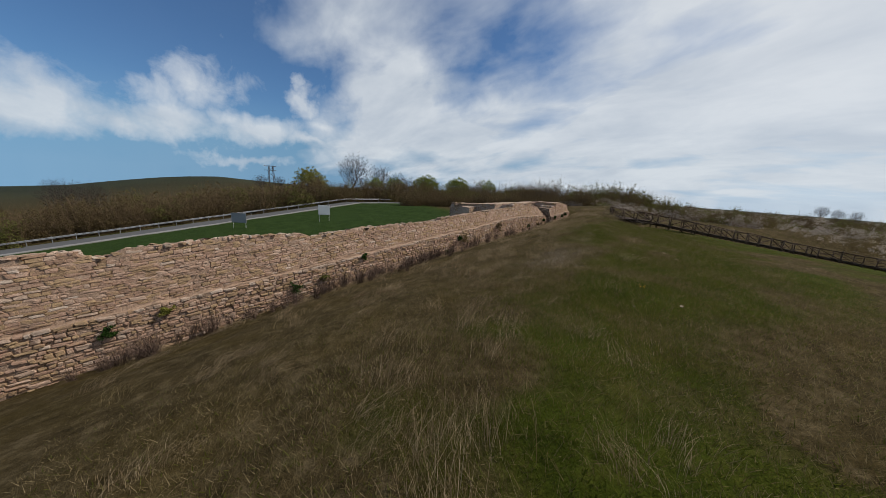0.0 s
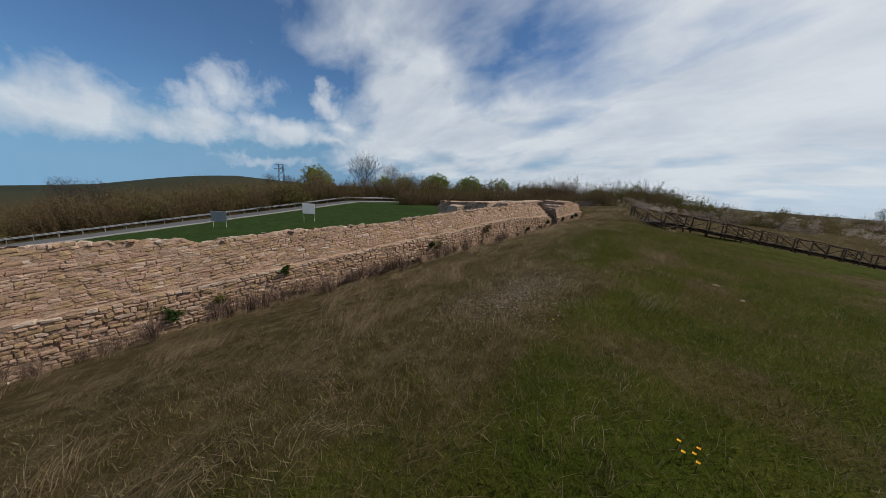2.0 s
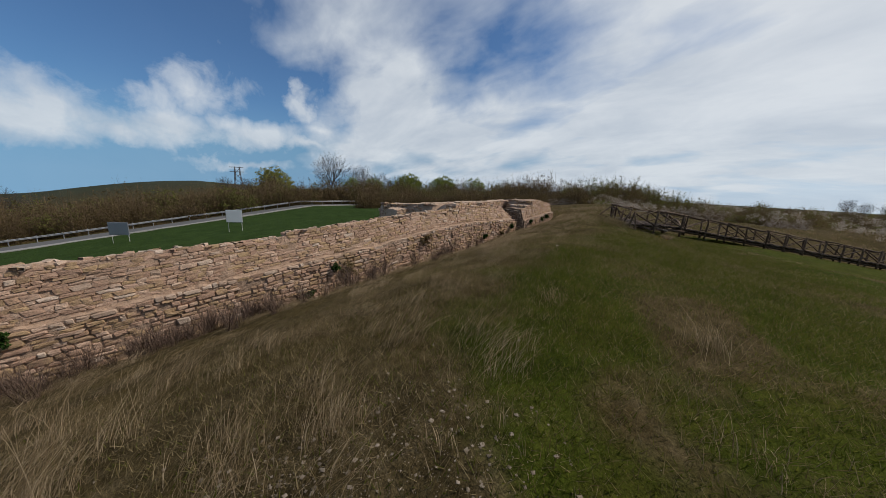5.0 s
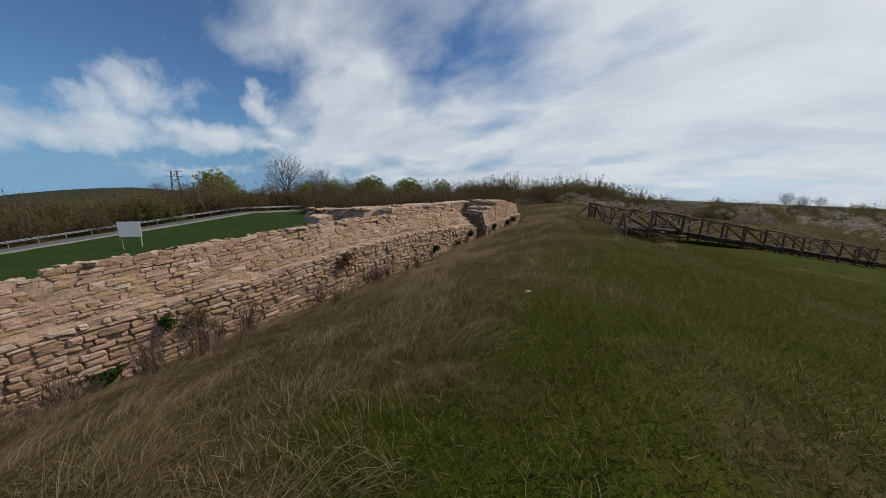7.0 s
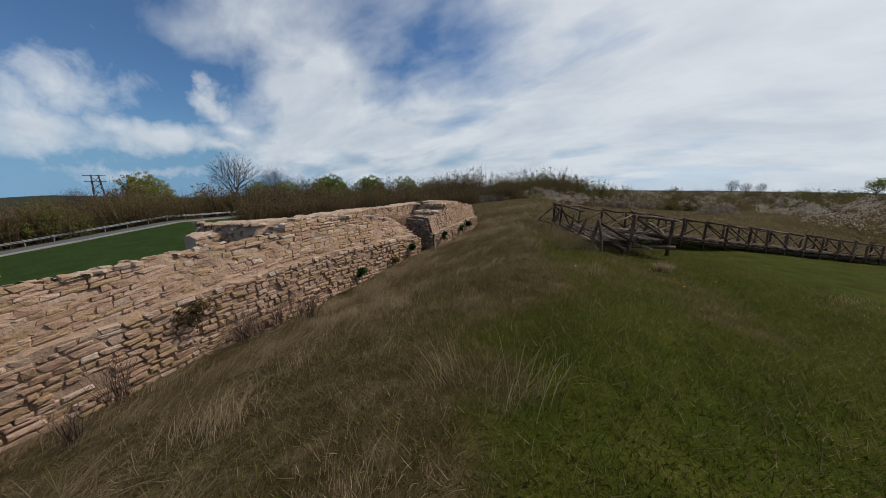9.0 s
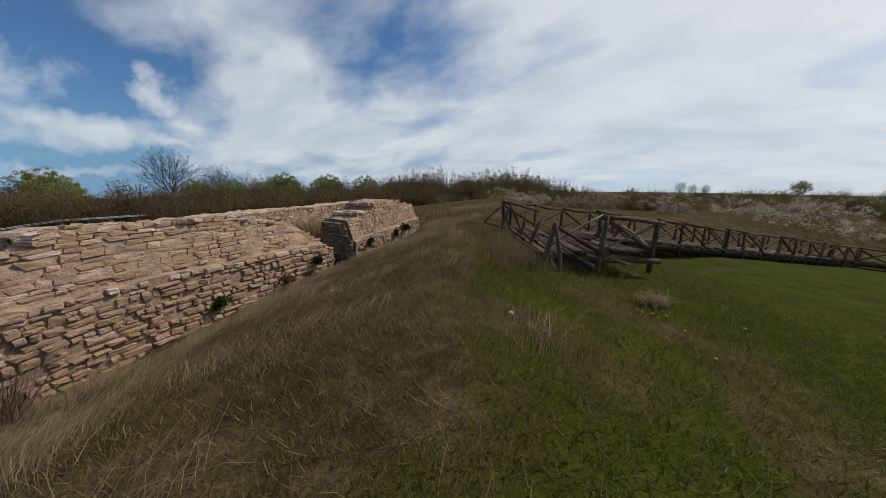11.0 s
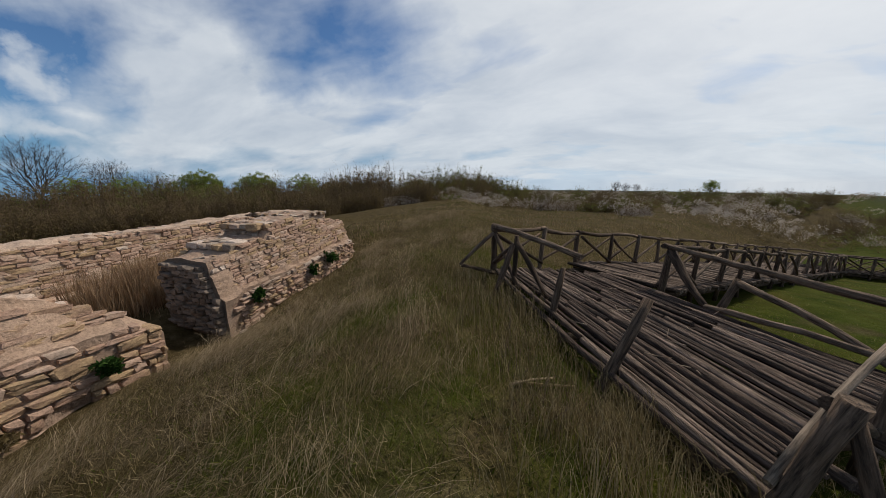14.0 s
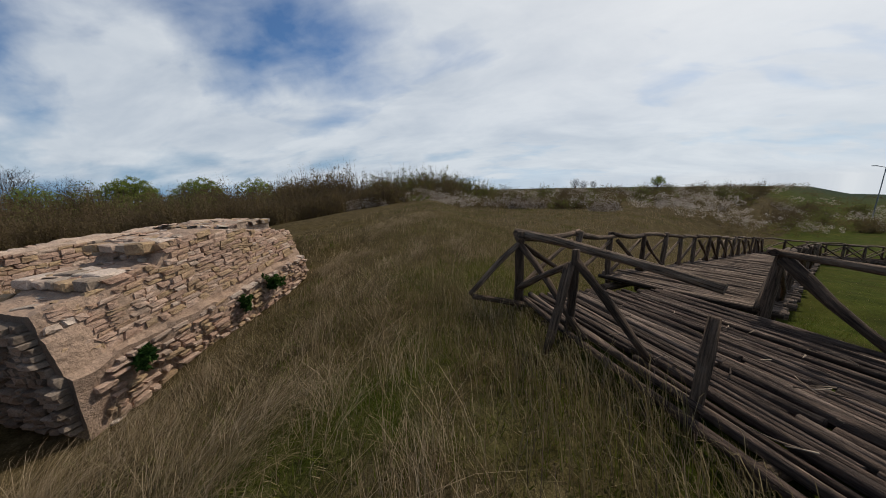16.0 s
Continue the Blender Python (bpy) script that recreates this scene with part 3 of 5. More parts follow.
def build_main_wall():
    w = thing("wall_1", "long ruined wall of pinkish coursed limestone with a worn top", "wall", kind="structure")
    rng = random.Random(11)
    wall_core("core", -6, 29.98, FACE, ledge_at, top_at, base_at, -8.3, w, 0.14, 0.26, seed=20, fall=0.55)
    laid = face_stones(rng, -6, 29.98, FACE, ledge_at, top_at, base_at, 0.14, 0.26)
    laid += top_stones(rng, -6, 24.3, -7.0, -6.62, top_at, 330)
    laid += top_stones(rng, 24.3, 29.4, -7.1, -6.62, top_at, 70)
    lay(laid, w, lambda p: 16.5 < p.y < 26.5 and p.x > -6.6, "stonework", KINDS)


def build_gap_block():
    w = thing("wall_2", "stone wall stub beside the gap with a stepped rubble top", "wall", kind="structure")
    rng = random.Random(12)
    block = along(((30.9, 31.55, 31.65, 32.3, 32.4, 33.2, 35.1), (0.42, 0.5, 0.66, 0.72, 0.98, 1.05, 0.75)))
    # end=2 gives the cap at the gap the shade-darkened colour
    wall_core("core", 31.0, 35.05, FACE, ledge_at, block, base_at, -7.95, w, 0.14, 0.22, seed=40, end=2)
    laid = face_stones(rng, 31.0, 35.05, FACE, ledge_at, block, base_at, 0.14, 0.22, grade=0.68)
    laid += top_stones(rng, 31.15, 35.0, -7.85, -6.75, block, 230)
    # worn courses that step up along the top
    for y in (31.62, 32.35):
        for deep in (0.0, 0.24):
            x = -7.85
            while x < -6.7:
                d = rng.uniform(0.14, 0.34)
                laid.append((rng.choice(("rubble", "pale", "stone")), rng.randrange(99), Matrix.LocRotScale((x + d / 2, y + deep + rng.uniform(-0.07, 0.03), block(y + deep + 0.1) - 0.05), Euler((rng.uniform(-0.06, 0.06), rng.uniform(-0.06, 0.06), -math.pi / 2 + rng.uniform(-0.15, 0.15))), (0.3, d * 0.96, rng.uniform(0.10, 0.17)))))
                x += d
    # end face towards the gap, its shade put into darker-coloured stones
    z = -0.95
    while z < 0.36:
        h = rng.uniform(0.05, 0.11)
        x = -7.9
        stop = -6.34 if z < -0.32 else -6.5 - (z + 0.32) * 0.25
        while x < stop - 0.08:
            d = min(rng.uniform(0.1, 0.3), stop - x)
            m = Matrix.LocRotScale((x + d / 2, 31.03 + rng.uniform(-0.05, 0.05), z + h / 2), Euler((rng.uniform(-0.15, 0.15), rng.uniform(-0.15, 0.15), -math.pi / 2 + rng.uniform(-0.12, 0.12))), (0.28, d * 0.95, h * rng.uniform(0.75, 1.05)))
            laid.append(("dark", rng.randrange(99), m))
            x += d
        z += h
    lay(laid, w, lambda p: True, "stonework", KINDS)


def build_back_walls():
    w = thing("wall_3", "low ruined back wall with a flat eroded stone top", "wall", kind="structure")
    rng = random.Random(13)
    flat = along(((22, 29, 37.5), (0.15, 0.62, 0.78)))
    low = along(((22, 38), (-0.75, -0.3)))
    deep = along(((22, 38), (-1.8, -1.2)))
    wall_core("core", 23.5, 37.2, -10.4, low, flat, deep, -11.7, w, 0.1, 0.1, seed=60)
    laid = face_stones(rng, 23.5, 37.2, -10.4, low, flat, deep, 0.1, 0.1, grade=0.8)
    laid += top_stones(rng, 23.6, 37.1, -11.6, -10.6, flat, 170)
    lay(laid, w, lambda p: 29 < p.y < 36, "stonework", KINDS)
    c = thing("wall_4", "rubble cross wall joining the two stone walls", "wall", kind="structure")
    for y0, y1, h, seed in ((24.4, 26.4, along(((24, 27), (0.55, 0.9))), 70), (34.9, 36.6, along(((34, 37), (0.85, 0.8))), 80)):
        xs = np.arange(-13.9 if seed == 70 else -10.4, -8.4, 0.16)
        n = 8
        pts, fs = [], []
        for a, x in enumerate(xs):
            t = h(0.5 * (y0 + y1)) - (0.08 * (-8.4 - x) if seed == 70 else 0)
            prof = [(y0, -3.2), (y0, t - 0.35), (y0 + 0.12, t), (y0 + 0.6, t + 0.06), (y1 - 0.6, t + 0.04), (y1 - 0.1, t), (y1, t - 0.3), (y1, -3.2)]
            for k, (y, z) in enumerate(prof):
                pts.append((x + 0.06 * float(grain(y, z, 0.3, seed)), y + 0.08 * float(grain(x, z, 0.3, seed + 1)), z + 0.12 * float(grain(x, y, 0.28, seed + 2))))
            if a:
                fs += [((a - 1) * n + k, a * n + k, a * n + k + 1, (a - 1) * n + k + 1) for k in range(n - 1)]
        fs += [tuple(range(n)), tuple(range(len(pts) - n, len(pts)))[::-1]]
        part("core", mesh_of("core", pts, fs, M["core"]), c, "eroded mortar core")
        laid = []
        for _ in range(300):
            x, y = rng.uniform(xs[0], xs[-1]), rng.uniform(y0, y1)
            t = h(0.5 * (y0 + y1)) - (0.08 * (-8.4 - x) if seed == 70 else 0)
            s = (rng.uniform(0.10, 0.26), rng.uniform(0.10, 0.3), rng.uniform(0.05, 0.12))
            laid.append((rng.choice(("rubble", "stone", "stone")), rng.randrange(99), Matrix.LocRotScale((x, y, t + 0.02), Euler((rng.uniform(-0.2, 0.2), rng.uniform(-0.2, 0.2), rng.uniform(0, 6.3))), s)))
        for _ in range(260):
            x, z = rng.uniform(xs[0], xs[-1]), rng.uniform(-1.6, 0.5)
            laid.append(("stone", rng.randrange(99), Matrix.LocRotScale((x, y0 + 0.1, z), Euler((0, rng.uniform(-0.1, 0.1), -math.pi / 2)), (0.3, rng.uniform(0.12, 0.32), rng.uniform(0.07, 0.14)))))
        lay(laid, c, lambda p: False, "stonework", KINDS)


build_main_wall()
build_gap_block()
build_back_walls()

# ---- log walkway and rail ----
def mark_grain(me, lengthwise, around):
    at = me.attributes.new("grain_place", "FLOAT_VECTOR", "POINT")
    at.data.foreach_set("vector", np.array([(u, *w) for u, w in zip(lengthwise, around)], np.float32).ravel())


def log_mesh(name, a, b, r0, r1, mat, rng, sides=8, bend=0.02, knots=True):
    """A rough round log from a to b, a little bent and uneven, with flat sawn ends."""
    a, b = Vector(a), Vector(b)
    d = b - a
    n = max(4, min(12, int(d.length / 0.28)))
    q = d.to_track_quat("Z", "Y").to_matrix()
    ox, oy = rng.uniform(-bend, bend) * d.length, rng.uniform(-bend, bend) * d.length
    v, f = [], []
    for i in range(n + 1):
        t = i / n
        r = (r0 + (r1 - r0) * t) * rng.uniform(0.88, 1.1)
        c = a + d * t + q @ Vector((ox + rng.uniform(-0.2, 0.2) * r, oy + rng.uniform(-0.2, 0.2) * r, 0)) * math.sin(math.pi * t)
        for k in range(sides):
            g = 2 * math.pi * k / sides
            rr = r * rng.uniform(0.82, 1.12)
            v.append(c + q @ Vector((rr * math.cos(g), rr * math.sin(g), 0)))
    for i in range(n):
        for k in range(sides):
            f.append((i * sides + k, i * sides + (k + 1) % sides, (i + 1) * sides + (k + 1) % sides, (i + 1) * sides + k))
    m = len(v)
    ends = [list(range(sides))[::-1], list(range(m - sides, m))]
    me = mesh_of(name, v, f + ends, mat)
    sm = [True] * len(f) + [False, False]
    me.polygons.foreach_set("use_smooth", sm)
    mark_grain(me, [0.1 * d.length * (i // sides) / n + 7.3 * a.x for i in range(m)], [(math.cos(6.2832 * (i % sides) / sides) * r0, math.sin(6.2832 * (i % sides) / sides) * r0) for i in range(m)])
    return me


rail_rng = random.Random(21)


def put_log(parent, name, a, b, r0=0.06, r1=0.05, mat="dark_log", label="", bend=0.02, sides=8):
    return part(name, log_mesh(name, a, b, r0, r1, M[mat], rail_rng, sides, bend), parent, label)


def on_deck(x, y, up=0.0):
    return Vector((x, y, float(deck_height(x, y)) + up))


RAIL = 0.74


def rail_panel(parent, p, q, gap=1.15, double=False, high=RAIL, sink=0.35, skip_first=False):
    """Posts with a top rail and crossed braces between p and q on the deck's edge."""
    p, q = Vector(p), Vector(q)
    run = (q - p).length
    n = max(1, round(run / gap))
    pts = [p + (q - p) * i / n for i in range(n + 1)]
    for i, c in enumerate(pts):
        if i == 0 and skip_first:
            continue
        foot, head = on_deck(c.x, c.y, -sink), on_deck(c.x, c.y, high)
        head += Vector((rail_rng.uniform(-0.06, 0.06), rail_rng.uniform(-0.06, 0.06), rail_rng.uniform(-0.03, 0.05)))
        put_log(parent, "post", foot, head, rail_rng.uniform(0.042, 0.06), rail_rng.uniform(0.036, 0.05))
    side = Vector((-(q - p).y, (q - p).x)).normalized() * 0.05
    for i in range(n):
        a, b = pts[i], pts[i + 1]
        put_log(parent, "top_rail", on_deck(a.x - (b - a).x * 0.06, a.y - (b - a).y * 0.06, high - 0.02), on_deck(b.x + (b - a).x * 0.06, b.y + (b - a).y * 0.06, high - 0.02 + rail_rng.uniform(-0.03, 0.03)), 0.042, 0.034, bend=0.035)
        put_log(parent, "brace", on_deck(a.x + side.x, a.y + side.y, 0.06), on_deck(b.x + side.x, b.y + side.y, high - 0.12), 0.032, 0.025)
        if rail_rng.random() < 0.8:
            put_log(parent, "brace", on_deck(a.x - side.x, a.y - side.y, high - 0.12), on_deck(b.x - side.x, b.y - side.y, 0.06), 0.032, 0.025)


NEAR_L, FAR_L, NEAR_R, INNER = Vector((0.42, 28.88)), Vector((-1.40, 32.40)), Vector((2.20, 30.25)), Vector((1.2, 32.7))
DIR = Vector((0.66, 0.7513))
BEND = INNER + DIR * 17.0
FAR_BEND = FAR_L + DIR * (17.0 + 1.6)
TURN = Vector((0.93, 0.37))


def build_rails():
    f = thing("log_railing", "rustic railing of dark weathered logs along the walkway", "railing", group="walkway railings")
    # side that faces the bank
    posts = (FAR_L, Vector((-1.0, 31.65)), Vector((-0.50, 30.76)), Vector((-0.15, 29.74)), NEAR_L)
    tops = ((0.0, 0.0, 0.78), (0.03, 0.02, 0.74), (0.13, 0.14, 0.52), (0.36, 0.2, 0.58), (0.20, -0.04, 0.61))
    heads = []
    for c, (dx, dy, up), r in zip(posts, tops, (0.055, 0.045, 0.045, 0.052, 0.055)):
        head = on_deck(c.x + dx, c.y + dy, up)
        put_log(f, "post", on_deck(c.x, c.y, -0.4), head, r, r * 0.85)
        heads.append(head)
    put_log(f, "top_rail", heads[0] + Vector((-0.05, 0.1, -0.02)), Vector((-0.15, 31.2, heads[1].z - 0.15)), 0.052, 0.038, bend=0.015)
    put_log(f, "brace", on_deck(*(FAR_L + Vector((-0.55, -0.25))), 0.1), heads[0] - Vector((0, 0, 0.12)), 0.035, 0.03)
    put_log(f, "brace", on_deck(*(FAR_L + Vector((-0.5, -0.35))), 0.12), on_deck(*(FAR_L + Vector((0.1, -0.1))), -0.05), 0.035, 0.03)
    put_log(f, "brace", heads[0] - Vector((0, 0, 0.15)), on_deck(*(posts[1] + Vector((0.1, -0.15))), 0.0), 0.035, 0.03)
    put_log(f, "brace", on_deck(*FAR_L, 0.12), heads[1] - Vector((0, 0, 0.12)), 0.04, 0.032)
    put_log(f, "brace", heads[1] - Vector((0, 0, 0.1)), on_deck(*(posts[1] + Vector((0.5, -0.42))), -0.02), 0.04, 0.03)
    put_log(f, "brace", heads[1] - Vector((0.05, 0, 0.14)), on_deck(*(posts[1] + Vector((-0.22, -0.28))), -0.1), 0.045, 0.035)
    put_log(f, "brace", heads[4] - Vector((0, 0, 0.05)), on_deck(NEAR_L.x + 0.36, NEAR_L.y - 0.26, -0.45), 0.032, 0.04)

    g = thing("log_railing", "rustic log railing with crossed pale split braces at the platform's end", "railing", group="walkway railings")
    mid = NEAR_L + (NEAR_R - NEAR_L) * 0.5
    for c, up, dx in ((mid, 0.70, 0.08), (NEAR_R, 0.62, 0.05)):
        put_log(g, "post", on_deck(c.x, c.y, -0.4), on_deck(c.x + dx, c.y + 0.02, up), 0.05, 0.042)
    put_log(g, "top_rail", on_deck(mid.x + 0.0, mid.y - 0.03, 0.66), on_deck(NEAR_R.x + 0.15, NEAR_R.y + 0.1, 0.58), 0.045, 0.04)
    put_log(g, "brace", on_deck(NEAR_L.x + 0.15, NEAR_L.y + 0.0, 0.56), on_deck(mid.x, mid.y, 0.02), 0.036, 0.03)
    put_log(g, "brace", on_deck(NEAR_L.x + 0.02, NEAR_L.y - 0.02, 0.12), on_deck(mid.x, mid.y, 0.70), 0.024, 0.02, "split", "pale split brace")
    put_log(g, "brace", on_deck(mid.x, mid.y - 0.03, 0.05), on_deck(NEAR_R.x, NEAR_R.y - 0.03, 0.52), 0.022, 0.02, "split", "pale split brace")
    put_log(g, "brace", on_deck(mid.x, mid.y + 0.03, 0.66), on_deck(NEAR_R.x, NEAR_R.y + 0.03, 0.05), 0.04, 0.035)

    h = thing("log_railing", "rustic log railing beside the lawn edge of the platform", "railing", group="walkway railings")
    put_log(h, "post", on_deck(*INNER, -0.4), on_deck(INNER.x + 0.08, INNER.y + 0.02, 0.74), 0.065, 0.055)
    put_log(h, "post", on_deck(1.42, 31.68, -0.3), on_deck(1.74, 31.88, 0.46), 0.05, 0.045)
    put_log(h, "top_rail", on_deck(INNER.x, INNER.y + 0.08, 0.73), on_deck(NEAR_R.x + 0.05, NEAR_R.y - 0.1, 0.56), 0.04, 0.036, bend=0.012)
    put_log(h, "brace", on_deck(INNER.x + 0.06, INNER.y - 0.05, 0.66), on_deck(1.42, 31.72, 0.03), 0.055, 0.05)
    put_log(h, "brace", on_deck(1.74, 31.86, 0.42), on_deck(NEAR_R.x, NEAR_R.y + 0.1, 0.02), 0.045, 0.04)
    put_log(h, "bottom_rail", on_deck(1.40, 31.75, 0.06), on_deck(NEAR_R.x, NEAR_R.y + 0.25, 0.12), 0.04, 0.034)
    k = thing("log_railing", "long rustic log railing with crossed braces beside the lawn", "railing", group="walkway railings")
    rail_panel(k, INNER, BEND, 1.2, skip_first=True)
    far = thing("log_railing", "long rustic log railing with crossed braces beside dry scrub", "railing", group="walkway railings")
    rail_panel(far, FAR_L, FAR_BEND, 1.2, skip_first=True)
    m = thing("log_railing", "distant log railing past the walkway's bend", "railing", group="walkway railings")
    rail_panel(m, BEND, BEND + TURN * 16, 1.4, skip_first=True)
    o = thing("log_railing", "distant log railing on the far side of the bend", "railing", group="walkway railings")
    rail_panel(o, FAR_BEND, FAR_BEND + TURN * 17, 1.4, skip_first=True)


def build_deck():
    d = thing("log_walkway", "raised walkway floored with weathered round logs laid side by side", "walkway")
    rng = random.Random(31)
    across = (NEAR_L - FAR_L).normalized()
    # platform: logs parallel to its bank side
    out = Vector((-across.y, across.x))
    if out.x < 0:
        out = -out
    s = 0.0
    inner_off = (INNER - FAR_L).dot(out)
    near_len = (NEAR_L - FAR_L).length
    while s < 2.25:
        r = rng.choice((rng.uniform(0.02, 0.034), rng.uniform(0.03, 0.05)))
        s += r
        p = FAR_L + out * s
        a = p + across * rng.uniform(-0.1, 0.12)
        length = near_len * (1 - 0.10 * s / 2.25) + rng.uniform(-0.15, 0.15)
        if s > inner_off:
            a = p + across * ((INNER - FAR_L).dot(across) - rng.uniform(0, 0.3))
            length -= (INNER - FAR_L).dot(across)
        b = p + across * length
        cut = rng.uniform(0.3, 0.7) if rng.random() < 0.4 else 1.0
        for f0, f1 in ((0.0, cut), (cut + 0.01, 1.0)):
            if f1 - f0 > 0.05:
                r2 = r * rng.uniform(0.8, 1.08)
                part("log", log_mesh("log", on_deck(*a.lerp(b, f0), rng.uniform(-0.03, 0.012)), on_deck(*a.lerp(b, f1), rng.uniform(-0.03, 0.012)), r2, r2 * rng.uniform(0.75, 1.1), M["log"], rng, 8, 0.010), d)
        s += r + rng.uniform(-0.014, 0.001)
    # walkway: logs laid across it
    side = Vector((-DIR.y, DIR.x))
    t, joined_v, joined_f, joined_g = 0.2, [], [], []
    count = 0
    while t < 34:
        r = rng.uniform(0.028, 0.055)
        t += r
        if t < 17.5:
            c = INNER + DIR * t
            a, b = c - side * rng.uniform(0.0, 0.2), c + side * (1.78 + rng.uniform(0, 0.2))
        else:
            c = BEND + TURN * (t - 17.0)
            sd = Vector((-TURN.y, TURN.x))
            a, b = c - sd * 0.1, c + sd * 1.8
        a, b = on_deck(*a, rng.uniform(-0.015, 0.015)), on_deck(*b, rng.uniform(-0.015, 0.015))
        if t < 14:
            part("log", log_mesh("log", a, b, r, r * rng.uniform(0.85, 1.1), M["cross_log"], rng, 7, 0.012), d)
        else:
            me = log_mesh("far", a, b, r, r, M["cross_log"], rng, 5, 0.01)
            k = len(joined_v)
            joined_v += [v.co.copy() for v in me.vertices]
            joined_g += [tuple(q.vector) for q in me.attributes["grain_place"].data]
            joined_f += [[k + i for i in p.vertices] for p in me.polygons]
            bpy.data.meshes.remove(me)
        t += r
    far_logs = mesh_of("far_logs", joined_v, joined_f, M["cross_log"])
    mark_grain(far_logs, [q[0] for q in joined_g], [q[1:] for q in joined_g])
    tagged(part("far_logs", far_logs, d), kind="stuff")
    # bearers under the floor
    for f0 in (0.12, 0.55, 0.92):
        p = FAR_L + across * near_len * f0
        put_log(d, "bearer", on_deck(p.x + out.x * 0.02, p.y + out.y * 0.02, -0.14), on_deck(p.x + out.x * 2.35, p.y + out.y * 2.35, -0.14), 0.06, 0.055)
    for off in (0.1, 1.7):
        put_log(d, "bearer", on_deck(*(INNER + side * off), -0.13), on_deck(*(BEND + side * off), -0.13), 0.07, 0.07, bend=0.002)
        sd = Vector((-TURN.y, TURN.x))
        put_log(d, "bearer", on_deck(*(BEND + sd * off), -0.13), on_deck(*(BEND + TURN * 16 + sd * off), -0.13), 0.07, 0.07, bend=0.002)
    for p in (FAR_L, INNER):
        put_log(d, "stilt", on_deck(p.x, p.y, -0.08) - Vector((0, 0, 0.75)), on_deck(p.x, p.y, -0.1), 0.09, 0.085)
    # bark strips and broken twigs lying on the floor
    for k in range(46):
        p = FAR_L + across * rng.uniform(0.3, 3.6) + out * rng.uniform(0.2, 2.0)
        if (p - INNER).dot(across) < 0 and (p - FAR_L).dot(out) > inner_off:
            continue
        w = Vector((rng.uniform(-1, 1), rng.uniform(-1, 1))).normalized() * rng.uniform(0.05, 0.2)
        ob = new("stick", log_mesh("stick", on_deck(*p, 0.045), on_deck(*(p + w), rng.uniform(0.04, 0.08)), 0.006, 0.003, M["split" if k % 3 else "log"], rng, 5, 0.06))
        tagged(ob, "broken bit of bark lying on the logs", "stick", "loose sticks")
    # loose ends that stick out at the near corner
    put_log(d, "loose_log", on_deck(0.83, 28.52, -0.28), on_deck(0.50, 29.22, -0.16), 0.04, 0.045, "log", "split log with a sawn end")
    put_log(d, "loose_log", on_deck(NEAR_L.x + 0.85, NEAR_L.y + 0.15, -0.16), on_deck(NEAR_L.x + 0.1, NEAR_L.y + 1.1, -0.05), 0.042, 0.04, "log")
    put_log(d, "loose_log", on_deck(1.82, 29.72, -0.20), on_deck(1.0, 30.3, -0.10), 0.04, 0.05, "split", "split log end with a pale sawn face")


build_deck()
build_rails()


# ---- road, guard rail, signs ----
ROAD_A, ROAD_B = Vector((-46.0, -42.0)), Vector((-46.5, 44.0))


def build_road():
    d = (ROAD_B - ROAD_A).normalized()
    n = Vector((-d.y, d.x))
    def strip(name, lo, hi, up, mat, label, cat):
        v, f = [], []
        k = 60
        for i in range(k + 1):
            c = ROAD_A + (ROAD_B - ROAD_A) * (i / k)
            for off, dz in ((lo, -0.3), (lo, 0), (hi, 0), (hi, -0.3)):
                p = c + n * off
                v.append((p.x, p.y, float(land(p.x, p.y)) + up + dz))
        for i in range(k):
            for j in range(3):
                f.append((4 * i + j, 4 * i + j + 1, 4 * i + 5 + j, 4 * i + 4 + j))
        tagged(new(name, mesh_of(name, v, f, mat)), label, cat, kind="structure")
    strip("road", 0.6, 5.6, 0.05, M["asphalt"], "grey asphalt country road", "road")
    strip("pavement", -0.5, 0.6, 0.08, M["gravel"], "pale gravel shoulder beside the road", "shoulder")
    g = thing("guard_rail", "long galvanised steel guard rail along the road", "guard rail")
    k = 44
    for off in (5.9,):
        prof = ((0, 0.40), (0.05, 0.46), (0, 0.52), (0.05, 0.58), (0, 0.64))
        v, f = [], []
        for i in range(k + 1):
            c = ROAD_A + (ROAD_B - ROAD_A) * (i / k)
            p = c + n * off
            z = float(land(p.x, p.y)) + 0.10
            for a, b in prof:
                v.append((p.x - n.x * a, p.y - n.y * a, z + b))
            if i < k:
                f += [(5 * i + j, 5 * i + j + 1, 5 * i + 6 + j, 5 * i + 5 + j) for j in range(4)]
            part("post", log_mesh("post", (p.x + n.x * 0.08, p.y + n.y * 0.08, z - 0.3), (p.x + n.x * 0.08, p.y + n.y * 0.08, z + 0.7), 0.05, 0.05, M["steel"], rail_rng, 6, 0.0), g)
        part("beam", mesh_of("beam", v, f, M["steel"]), g)


def box(v0, v1, mat, name="panel", bevel=0.01):
    bm = bmesh.new()
    bmesh.ops.create_cube(bm, size=1)
    for v in bm.verts:
        v.co = Vector([(a + b) / 2 + c * (b - a) for a, b, c in zip(v0, v1, v.co)])
    bmesh.ops.bevel(bm, geom=bm.edges[:], offset=bevel, segments=1, affect="EDGES")
    me = bpy.data.meshes.new(name)
    bm.to_mesh(me)
    bm.free()
    me.materials.append(mat)
    return me


